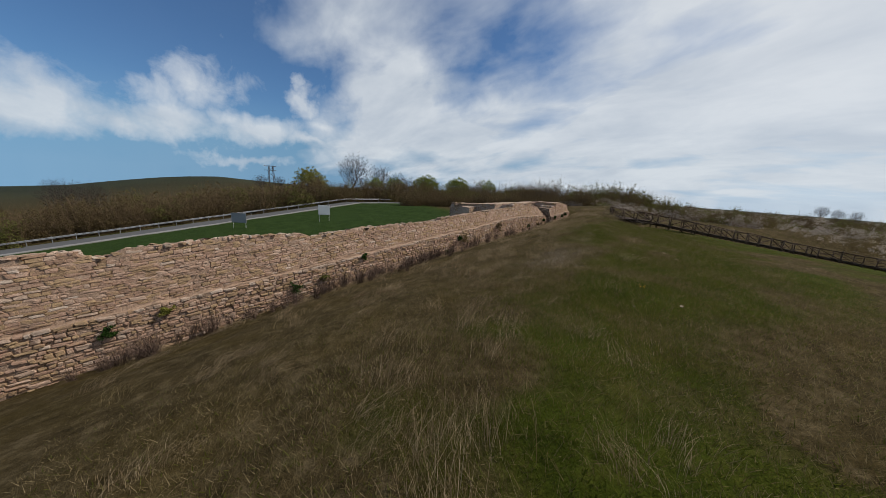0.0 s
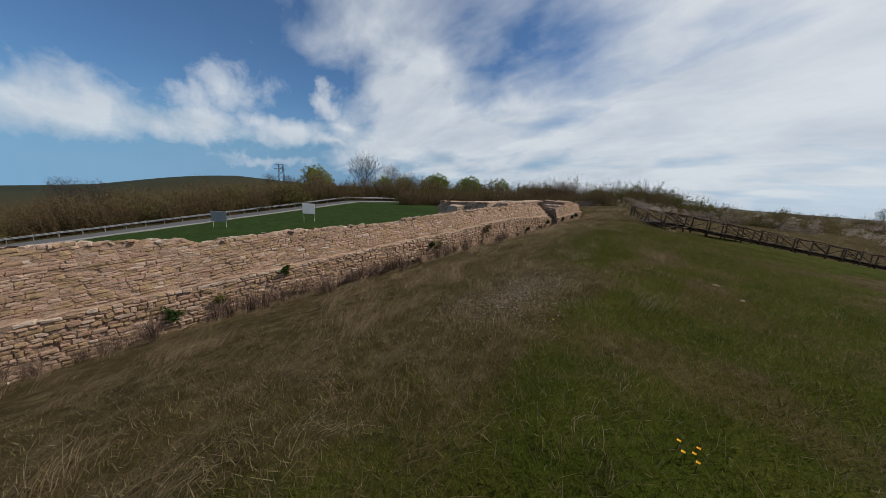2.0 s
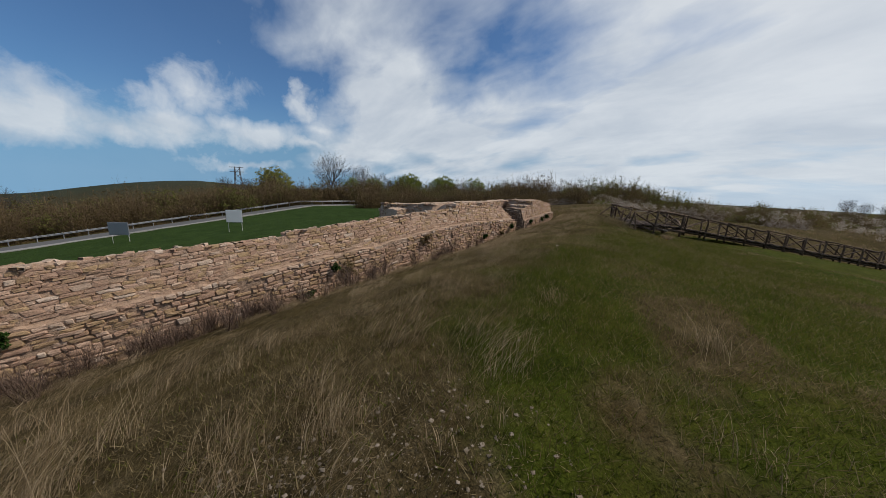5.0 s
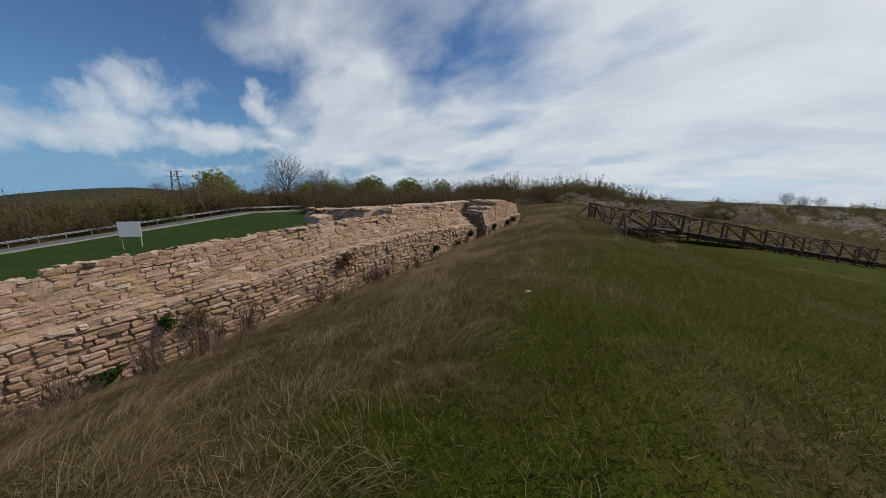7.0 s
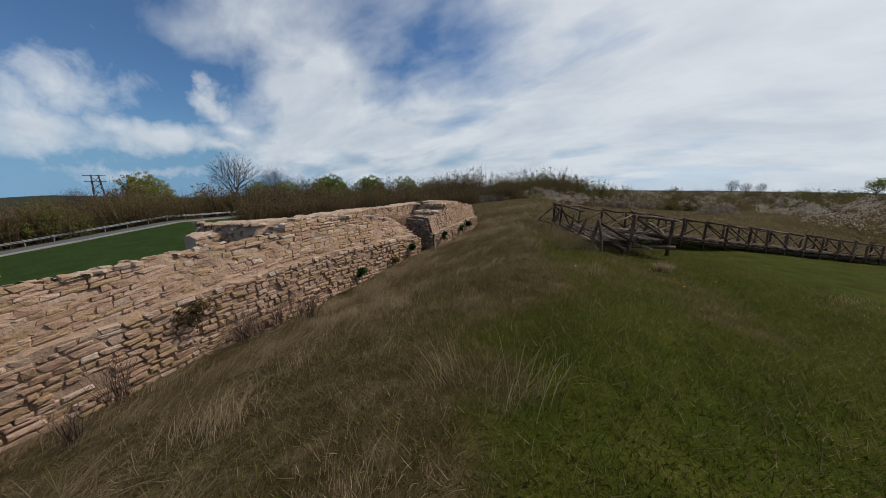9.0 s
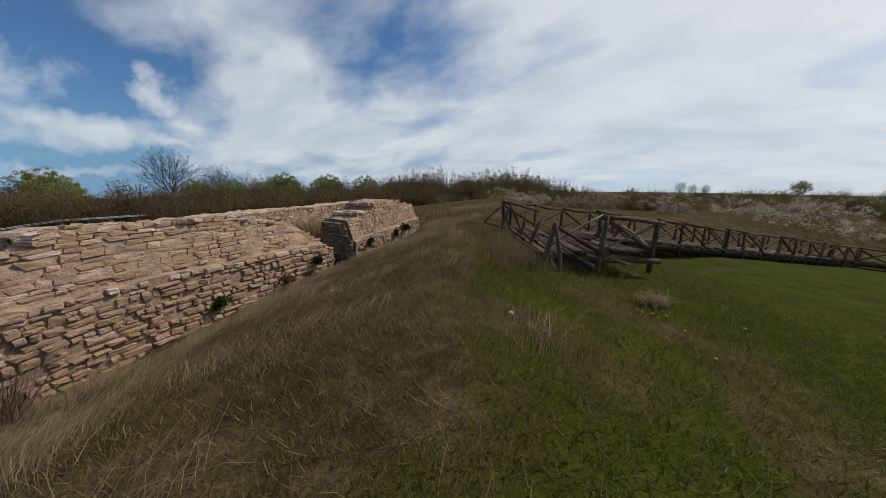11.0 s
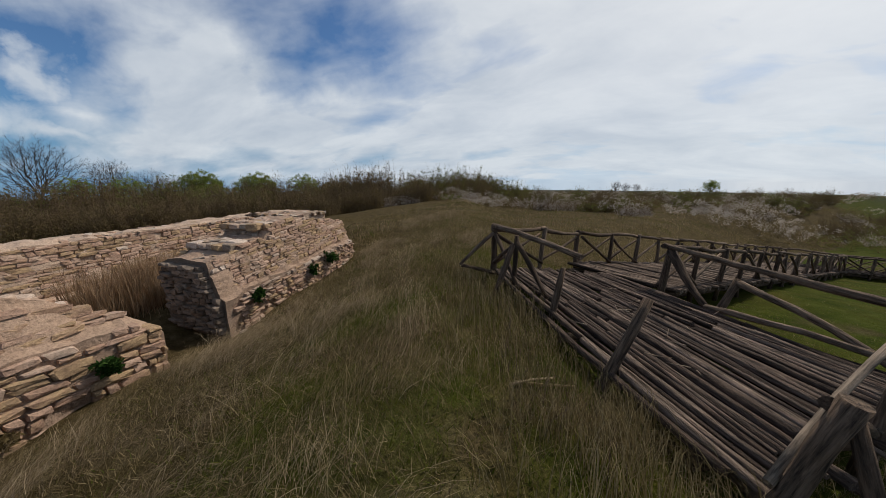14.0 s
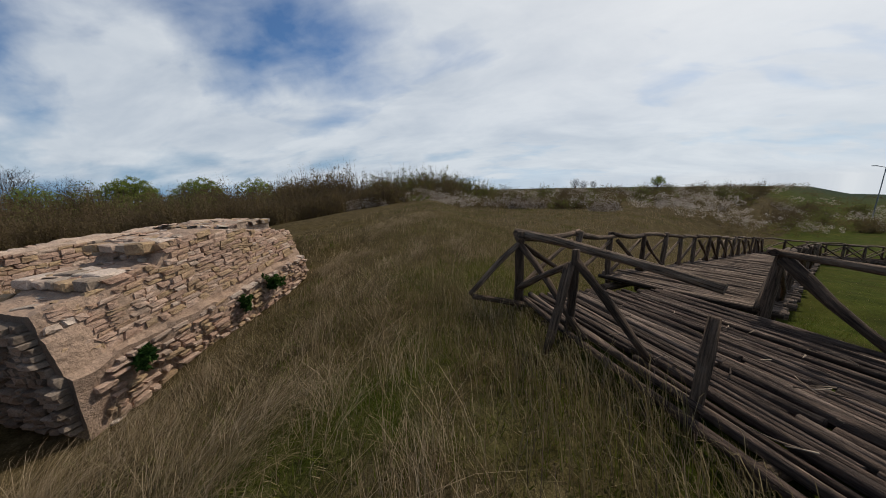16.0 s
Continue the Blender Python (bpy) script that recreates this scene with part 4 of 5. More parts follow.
def build_sign(x, y, turn, label, wide=1.25, high=1.0, leg=0.85, lean=0.0, mat="sign"):
    z = float(land(x, y))
    s = thing("information_sign", label, "sign", (x, y, z), "meadow signs")
    s.rotation_euler = (0, lean, turn)
    board = part("panel", box((-0.03, -wide / 2, leg), (0.0, wide / 2, leg + high), M[mat]), s)
    part("frame", box((-0.05, -wide / 2 - 0.02, leg - 0.03), (-0.031, wide / 2 + 0.02, leg + high + 0.02), M["steel"], "frame"), board, "grey steel backing frame")
    for k in (-1, 1):
        part("leg", log_mesh("leg", (-0.09, k * wide * 0.42, -0.3), (-0.09, k * wide * 0.42, leg + high * 0.9), 0.025, 0.025, M["sign_post"], rail_rng, 6, 0.0), s)


build_road()
build_sign(-31.2, 18.6, radians(-30), "white information board on two thin posts in the meadow", 1.4, 1.2, 0.95)
build_sign(-37.6, 10.3, radians(-40), "grey-backed information board on two thin posts in the meadow", 1.8, 1.2, 0.75, mat="sign_back")


def build_pylon():
    x, y = -112.6, 33.8
    p = thing("lattice_pylon", "distant steel lattice pylon above the thicket", "pylon", (x, y, float(land(x, y))))
    tops = 8.4
    for i, (a, b) in enumerate(((-1, -1), (1, -1), (1, 1), (-1, 1))):
        put_log(p, "leg", (a * 1.1, b * 1.1, -1), (a * 0.6, b * 0.6, tops), 0.10, 0.08, "twig", sides=5, bend=0)
    for k in range(5):
        z, w, w2 = k * 1.6, 1.1 - 0.08 * k, 1.1 - 0.08 * (k + 1)
        for a, b, c, d in ((-1, -1, 1, -1), (1, -1, 1, 1), (1, 1, -1, 1), (-1, 1, -1, -1)):
            put_log(p, "strut", (a * w, b * w, z), (c * w2, d * w2, z + 1.6), 0.06, 0.06, "twig", sides=4, bend=0)
    for z in (6.8, 8.2):
        put_log(p, "arm", (-0.8, -1.9, z), (-0.8, 1.9, z), 0.09, 0.09, "twig", sides=5, bend=0)


build_pylon()


def build_lamps():
    for x, y in ((62.0, 86.0), (58.0, 92.0)):
        z = float(land(x, y))
        s = thing("street_lamp", "tall distant grey street lamp with a short arm", "street lamp", (x, y, z), "far street lamps")
        put_log(s, "pole", (0, 0, -0.5), (0, 0, 8.2), 0.09, 0.06, "steel", sides=7, bend=0)
        arm = put_log(s, "arm", (0, 0, 8.15), (-1.1, 0.2, 8.45), 0.05, 0.05, "steel", sides=6, bend=0)
        part("head", box((-1.7, 0.05, 8.4), (-1.0, 0.3, 8.52), M["steel"], "head"), arm)


build_lamps()


# ---- trees and shrubs ----
def leaves(rng, centres, radius, per, size, flat=0.75):
    """Small leaf clumps round the given places."""
    c = np.repeat(np.array([tuple(p) for p in centres], float), per, 0)
    g = np.random.RandomState(rng.randrange(9999))
    m = len(c)
    off = g.normal(0, 1, (m, 3))
    off /= np.linalg.norm(off, axis=1)[:, None] + 1e-6
    c = c + off * (radius * g.uniform(0, 1, (m, 1)) ** 0.5) * (1, 1, flat)
    a, b = g.normal(0, 1, (m, 3)), g.normal(0, 1, (m, 3))
    a /= np.linalg.norm(a, axis=1)[:, None]
    b -= a * (a * b).sum(1)[:, None]
    b /= np.linalg.norm(b, axis=1)[:, None]
    s = size * g.uniform(0.5, 1.3, (m, 1))
    v = np.stack([c - a * s, c + a * s * 0.6 + b * s * 0.5, c + a * s - b * s * 0.35], 1).reshape(-1, 3)
    tris = np.arange(m * 3).reshape(-1, 3)
    return v, tris


def grown(rng, height, wide, low, n, thick, droop=0.0):
    """A tree grown from the fork of its trunk towards many places in its crown: vertices, faces, twig ends."""
    g = np.random.RandomState(rng.randrange(9999))
    fork = np.array((0, 0, low * height))
    way = g.normal(0, 1, (n, 3))
    way /= np.linalg.norm(way, axis=1)[:, None]
    az, up = np.arctan2(way[:, 1], way[:, 0]), way[:, 2]
    lobes = 0.86 + 0.10 * np.sin(3 * az + g.uniform(0, 6)) + 0.08 * np.sin(5 * az + 4 * up + g.uniform(0, 6)) + 0.06 * np.sin(9 * up + g.uniform(0, 6))
    goal = way * (g.uniform(0.02, 1, n) ** 0.42 * lobes)[:, None] * (wide * height / 2, wide * height / 2, (1 - low * 0.8) * height / 2)
    goal[:, 2] += (1 + low * 0.8) / 2 * height - droop * (goal[:, 0] ** 2 + goal[:, 1] ** 2) / (wide * height)
    goal = goal[np.argsort(np.linalg.norm(goal - fork, axis=1))]
    stem = [np.array((0.03 * height * math.sin(2.2 * k / 5), 0.02 * height * math.sin(3 * k / 5), -0.4 + (low * height + 0.4) * k / 5)) for k in range(6)]
    nodes, up_to, run = np.zeros((6 + n, 3)), [-1, 0, 1, 2, 3, 4], np.zeros(6 + n)
    nodes[:6] = stem
    for i, p in enumerate(goal, 6):
        far = np.linalg.norm(nodes[5:i] - p, axis=1)
        j = 5 + int(np.argmin(far + 0.62 * run[5:i]))
        nodes[i], run[i] = p, run[j] + far[j - 5]
        up_to.append(j)
    load = np.ones(6 + n)
    for i in range(5 + n, 0, -1):
        load[up_to[i]] += load[i]
    r = thick * (load / load[0]) ** 0.46
    v, f = [], []
    for i in range(1, 6 + n):
        a, b = Vector(nodes[up_to[i]]), Vector(nodes[i])
        sides = 6 if r[i] > thick * 0.3 else 3
        q = (b - a).to_track_quat("Z", "Y").to_matrix()
        base = len(v)
        for c, rr in ((a, min(r[up_to[i]], r[i] * 1.35)), (b, r[i])):
            v += [c + q @ Vector((rr * math.cos(6.2832 * k / sides), rr * math.sin(6.2832 * k / sides), 0)) for k in range(sides)]
        f += [(base + k, base + (k + 1) % sides, base + sides + (k + 1) % sides, base + sides + k) for k in range(sides)]
    mid = Vector((0, 0, 0.45 * height))
    for p in nodes[6:]:
        p = Vector(p)
        for _ in range(4):
            out = ((p - mid).normalized() * 0.8 + Vector((rng.uniform(-0.8, 0.8), rng.uniform(-0.8, 0.8), rng.uniform(-0.2, 0.9)))).normalized()
            side = out.cross(Vector((rng.uniform(-1, 1), rng.uniform(-1, 1), 0.3))).normalized() * 0.0009 * height
            i = len(v)
            v += [p - side, p + side, p + out * height * rng.uniform(0.03, 0.075)]
            f.append((i, i + 1, i + 2))
    return v, f, [Vector(p) for p in nodes[6:]]


def bare_tree(seed, height, label, wide=0.9, low=0.2):
    rng = random.Random(seed)
    v, f, tips = grown(rng, height, wide, low, 1300, height * 0.019)
    t = thing("bare_tree", label, "tree", group="bare trees")
    part("trunk", mesh_of("trunk", v, f, M["twig"]), t)
    return t


def leafy_tree(seed, height, mat, label, size=0.09, per=10, wide=1.0, low=0.18, radius=0.4, droop=0.3, name="tree"):
    rng = random.Random(seed)
    v, f, tips = grown(rng, height, wide, low, 420, height * 0.03, droop)
    t = thing(name, label, "tree", group="leafing trees")
    part("trunk", mesh_of("trunk", v, f, M["twig"]), t)
    lv, lt = leaves(rng, tips[60:], radius, per, size)
    part("crown", tri_mesh("crown", lv, lt, M[mat]), t)
    return t


def shrub(seed, wide, high, mat, label, n=46, per=30, size=0.13, twigs=60, group="thicket shrubs", bark="thicket_twig"):
    """A loose bush: a sheaf of upright twigs with side shoots, sparse leaf between them, an uneven outline."""
    rng = random.Random(seed)
    v, f, centres = [], [], []
    heads = [(rng.uniform(0, 6.28), wide * 0.42 * rng.random() ** 0.5, rng.uniform(0.72, 1.12)) for _ in range(9)]
    for _ in range(twigs * 2):
        g, rr, k = rng.choice(heads)
        c = Vector((math.cos(g) * rr, math.sin(g) * rr, 0))
        tip = c + Vector((rng.gauss(0, wide * 0.11), rng.gauss(0, wide * 0.11), 0))
        rim = min(1.0, tip.length / (wide * 0.55))
        tip.z = high * k * (0.45 + 0.6 * rng.random() ** 0.6) * (1 - 0.5 * rim * rim)
        root = Vector((tip.x * 0.6 + rng.uniform(-0.2, 0.2), tip.y * 0.6 + rng.uniform(-0.2, 0.2), -0.2))
        a = rng.uniform(0, 3.14)
        side = Vector((math.cos(a), math.sin(a), 0)) * 0.012
        mid = root.lerp(tip, 0.5) + Vector((rng.uniform(-0.15, 0.15), rng.uniform(-0.15, 0.15), 0.1))
        b = len(v)
        v += [root - side, root + side, mid + side * 0.8, mid - side * 0.8, tip]
        f += [(b, b + 1, b + 2, b + 3), (b + 3, b + 2, b + 4)]
        for _ in range(3):
            p = root.lerp(tip, rng.uniform(0.35, 0.95))
            b = len(v)
            v += [p - side * 0.7, p + side * 0.7, p + Vector((rng.uniform(-0.35, 0.35), rng.uniform(-0.35, 0.35), rng.uniform(0.15, 0.6)))]
            f.append((b, b + 1, b + 2))
        centres += [root.lerp(tip, rng.uniform(0.3, 0.88)), root.lerp(tip, rng.uniform(0.15, 0.8))]
    rng.shuffle(centres)
    t = thing("shrub", label, "shrub", group=group)
    part("trunk", mesh_of("trunk", v, f, M[bark]), t)
    lv, lt = leaves(rng, (centres * 3)[:n * 6], wide * 0.05, per // 2, size)
    part("foliage", tri_mesh("foliage", lv, lt, M[mat]), t)
    return t


def stand(src, x, y, size=1.0, turn=0.0, sink=0.1, first=[None]):
    m = Matrix.LocRotScale((x, y, float(land(x, y)) - sink), Euler((0, 0, turn)), None)
    ob = copy_thing(src, m)
    ob.scale = (size, size, size)
    return ob


def polar(az, r):
    """A place by the angle to the left of +y and the distance from the middle of the walk."""
    return 1 - r * math.sin(radians(az)), 18 + r * math.cos(radians(az))


def build_plants():
    rng = random.Random(77)
    kinds = {
        "brown": [shrub(100 + i, 6.0, 3.6, "brown_leaf", "dense brown leafless thicket shrub", 64, 15, 0.09, 110) for i in range(4)],
        "olive": [shrub(110 + i, 5.0, 3.4, "olive_leaf", "olive-brown shrub coming into leaf", 64, 16, 0.09, 90) for i in range(4)],
        "spring": [shrub(120 + i, 4.2, 4.2, "spring_leaf", "bush with fresh yellow-green spring leaves", 60, 15, 0.12) for i in range(2)],
        "blossom": [shrub(130 + i, 3.4, 1.9, "blossom", "low bush covered in whitish blossom", 60, 18, 0.05, group="blossom shrubs") for i in range(3)],
    }
    bare = [bare_tree(200 + i, 12, "leafless tree with a fine rounded crown", (0.95, 0.85, 1.1)[i], (0.2, 0.24, 0.16)[i]) for i in range(3)]
    spring = [leafy_tree(210 + i, 7, "spring_leaf", "small tree with thin fresh green leaves", 0.13, 16, 1.05) for i in range(2)]
    willow = leafy_tree(220, 8, "willow_leaf", "round tree with yellow-green new leaves", 0.14, 44, 1.3, 0.22, 0.5, 0.9)
    round_green = leafy_tree(221, 7, "spring_leaf", "round-crowned tree in fresh green leaf", 0.14, 36, 1.2, 0.15, 0.5, 0.5)
    masters = [o for k in kinds.values() for o in k] + bare + spring + [willow, round_green]

    def put(kind, az, r, size=1.0, sink=0.15):
        x, y = polar(az, r)
        return stand(rng.choice(kinds[kind]) if isinstance(kind, str) else kind, x, y, size, rng.uniform(0, 6.28), sink)

    # thicket behind the road
    for i in range(70):
        az = 121 - i * 1.34 + rng.uniform(-0.7, 0.7)
        # just past the far guard rail
        dx, dy = -math.sin(radians(az)), math.cos(radians(az))
        d = ROAD_B - ROAD_A
        road = ((ROAD_A.x - 1) * d.y - (ROAD_A.y - 18) * d.x) / (dx * d.y - dy * d.x)
        r = road + 9.5 if az > 62 and road > 0 else float(np.interp(az, (25, 40, 62), (60, 62, 64)))
        k = float(np.interp(az, (30, 50, 62, 75, 95, 112), (1.25, 1.4, 1.45, 1.35, 1.3, 1.35)))
        put("brown" if rng.random() < 0.7 else "olive", az, r + rng.uniform(-1.5, 3), k * rng.choice((rng.uniform(0.55, 0.9), rng.uniform(0.85, 1.25))))
        put("brown" if rng.random() < 0.7 else "olive", az + 0.5, r + 6 + rng.uniform(-2, 4), k * rng.uniform(0.7, 1.45))
        if rng.random() < 0.2:
            put("brown" if rng.random() < 0.5 else "olive", az + 0.2, r + 16 + rng.uniform(-2, 4), k * rng.uniform(1.0, 1.7))
    for az, r in ((64, 92), (57, 90), (61, 84), (84, 90), (80, 92), (69, 92)):
        put("spring" if az < 64 else "olive", az, r, rng.uniform(0.9, 1.25))
    # nearer brown scrub past the ruin
    for i in range(46):
        az = 64 - i * 1.0 + rng.uniform(-0.6, 0.6)
        r = np.interp(az, (18, 24, 34, 64), (48, 44, 40, 44)) + rng.uniform(-3, 3)
        put("brown", az, r, rng.uniform(0.6, 1.05))
    for az, r, s in ((31, 54, 1.25), (28.5, 56, 1.3), (26, 54, 1.25), (33.5, 55, 1.1), (22, 60, 1.2), (20, 62, 1.35), (17.5, 64, 1.2), (14.5, 66, 1.25), (12.5, 68, 1.3), (10.5, 70, 1.15)):
        put("olive" if az < 24 else "brown", az, r, s * 1.5)
        put("brown", az + 0.8, r + 3, s * 1.3)
    # blossom along the rise and down the slope
    for az, r, s in ((24.5, 42, 0.8), (23, 44, 0.9), (21.5, 43, 0.7), (18, 46, 0.7), (15.5, 48, 0.7), (13, 50, 0.7), (4, 44, 1.0), (2, 42, 1.1), (0, 44, 1.0), (-2, 46, 1.0), (6, 46, 0.9), (8, 48, 0.8),
                     (-12, 60, 1.0), (-15, 62, 1.0), (-18, 66, 0.9), (-21, 66, 1.0), (-24, 70, 1.0), (-27, 74, 0.9), (-30, 78, 1.0), (-8, 40, 0.8), (-10, 42, 0.7), (36, 30, 0.42), (40, 29, 0.36), (-16, 48, 0.9), (-19, 50, 0.8), (-22, 52, 0.8)):
        put("blossom", az, r, s)
    for az, r, s in ((9, 50, 0.6), (7, 52, 0.6), (5, 52, 0.55), (2, 52, 0.6), (-5, 44, 0.75), (-7, 45, 0.7), (-3, 56, 0.6), (-11, 66, 0.7), (-14, 72, 0.7), (-17, 76, 0.7), (-20, 80, 0.8), (-23, 84, 0.8), (-26, 88, 0.8), (-29, 90, 0.9), (-33, 92, 0.9), (-37, 96, 0.9), (-41, 98, 1.0), (-45, 100, 1.0)):
        put("olive" if rng.random() < 0.5 else "brown", az, r, s)
    # dark scrub along the skyline
    for i in range(34):
        az = 15 - i * 1.5 + rng.uniform(-0.8, 0.8)
        put("brown" if rng.random() < 0.55 else "olive", az, rng.uniform(58, 78), rng.uniform(1.0, 1.6) if az > 5 else rng.uniform(0.5, 0.9))
    # scrub past the walkway
    heap = {"blossom": [], "brown_leaf": [], "olive_leaf": []}
    for i in range(340):
        az = rng.uniform(-44, 22)
        r = 42 + 95 * rng.random() ** 1.4 + max(0, -az - 20) * 1.2
        kind = rng.choice(("blossom", "blossom", "brown_leaf", "brown_leaf", "olive_leaf"))
        x, y = polar(az, r)
        k = rng.uniform(0.5, 1.15) * (1.0 if kind == "blossom" else 0.9)
        base = Vector((x, y, float(land(x, y))))
        cs = []
        for _ in range(26):
            g, rr = rng.uniform(0, 6.28), rng.random() ** 0.6
            cs.append(base + Vector((math.cos(g) * rr * 2.6 * k, math.sin(g) * rr * 2.6 * k, 1.7 * k * rng.uniform(0.05, 1.0) * (1 - 0.5 * rr * rr))))
        heap[kind].append(leaves(rng, cs, 0.42 * k, 24, 0.075))
    for kind, label in (("blossom", "whitish blossoming scrub on the slope"), ("brown_leaf", "brown leafless scrub on the slope"), ("olive_leaf", "olive-green scrub on the slope")):
        off, vs, ts = 0, [], []
        for v, t in heap[kind]:
            vs.append(v), ts.append(t + off)
            off += len(v)
        tagged(new("scrub", tri_mesh("scrub", np.concatenate(vs), np.concatenate(ts), M[kind])), label, "scrub", kind="stuff")
    # single trees
    for src, az, r, s in ((bare[0], 67.75, 112, 1.32), (bare[1], 62.5, 112, 1.0), (bare[2], 58.8, 114, 0.80), (bare[2], 56, 118, 0.70),  (bare[0], 105, 96, 0.6), (bare[1], 108, 90, 0.7),
                          (willow, 77.5, 88, 1.1), 
                          (bare[1], -9.5, 130, 0.40), (bare[0], -10.8, 132, 0.34), (bare[1], -12.2, 134, 0.32), (bare[0], 84, 110, 0.5), (bare[1], 81, 112, 0.45)):
        put(src, az, r, s)
    for src, az, r, s in ((round_green, 53.4, 100, 1.25), (round_green, 46.6, 97, 1.2), (spring[1], 40.4, 97, 1.15), (spring[0], 60.5, 96, 1.05), (spring[1], 64.5, 96, 1.0), (spring[1], -20.8, 150, 0.72)):
        put(src, az, r, s * 1.1, 0.4)
    for o in masters:
        for c in list(o.children_recursive):
            bpy.data.objects.remove(c)
        bpy.data.objects.remove(o)


build_plants()


# ---- grass ----
def blades(name, label, pts, height, width, mat, seed, lean=0.5, comb=None):
    """Arching blades at the given places; height is an array in metres, comb the angle to which each one leans."""
    g = np.random.RandomState(seed)
    n = len(pts)
    a = g.uniform(0, 2 * np.pi, n)
    b = g.uniform(0, 2 * np.pi, n) if comb is None else comb + g.normal(0, 0.38, n)
    reach = height * lean * g.uniform(0.25, 1.25, n)
    out = np.stack([np.cos(b), np.sin(b), 0 * b], 1) * reach[:, None]
    up = np.array((0, 0, 1.0)) * (height * g.uniform(0.75, 1.0, n) * (1 - 0.28 * np.minimum(lean, 1.6)))[:, None]
    side = np.stack([np.cos(a), np.sin(a), 0 * a], 1) * (width * g.uniform(0.6, 1.4, n))[:, None]
    droop = up * (g.uniform(0.0, 0.35, n) * min(lean, 1.5))[:, None]
    one, two, tip = pts + up * 0.52 + out * 0.18, pts + up * 0.92 + out * 0.55, pts + up - droop + out
    root = pts - (0, 0, 0.03)
    v = np.stack([root - side, root + side, one + side * 0.8, one - side * 0.8, two + side * 0.55, two - side * 0.55, tip], 1).reshape(-1, 3)
    i = np.arange(n) * 7
    tris = np.concatenate([np.stack([i + p, i + q, i + r], 1) for p, q, r in ((0, 1, 2), (0, 2, 3), (3, 2, 4), (3, 4, 5), (5, 4, 6))])
    return tagged(new(name, tri_mesh(name, v, tris, M[mat])), label, "grass", kind="stuff")


def scatter(n, seed, keep, x0=-6.2, x1=13, y0=1.5, y1=44):
    g = np.random.RandomState(seed)
    x, y = g.uniform(x0, x1, n), g.uniform(y0, y1, n)
    ok = g.uniform(0, 1, n) < keep(x, y)
    x, y = x[ok], y[ok]
    return np.stack([x, y, land(x, y)], 1)


def off_things(x, y):
    """Nothing grows through the deck or the walls."""
    u, s = along_deck(x, y), -(x - 1.2) * 0.75 + (y - 32.7) * 0.66
    deck = (u > -0.2) & (u < 20) & (s > -0.1) & (s < 1.9)
    c = (x - FAR_L.x, y - FAR_L.y)
    across = (NEAR_L - FAR_L).normalized()
    t, o = c[0] * across.x + c[1] * across.y, c[0] * -across.y + c[1] * across.x
    plat = (t > 0) & (t < 3.95) & (np.abs(o) < 2.3)
    inside = plat & ((c[0] * 0.89 + c[1] * 0.46) > 0.05)
    wall = (x < -5.9) & (((y < 29.8)) | ((y > 30.9) & (y < 35.1)))
    return ~(deck | inside | wall)


def turf(name, label, pts, height, width, mat, seed, lean=0.8):
    """Dense short grass, one narrow leaf each."""
    g = np.random.RandomState(seed)
    n = len(pts)
    a, b = g.uniform(0, 2 * np.pi, n), g.uniform(0, 2 * np.pi, n)
    side = np.stack([np.cos(a), np.sin(a), 0 * a], 1) * (width * g.uniform(0.6, 1.4, n))[:, None]
    tip = pts + np.stack([np.cos(b) * lean * height * g.uniform(0.3, 1.4, n), np.sin(b) * lean * height * g.uniform(0.3, 1.4, n), height], 1)
    v = np.stack([pts - side - (0, 0, 0.01), pts + side - (0, 0, 0.01), tip], 1).reshape(-1, 3)
    return tagged(new(name, tri_mesh(name, v, np.arange(3 * n).reshape(-1, 3), M[mat])), label, "grass", kind="stuff")


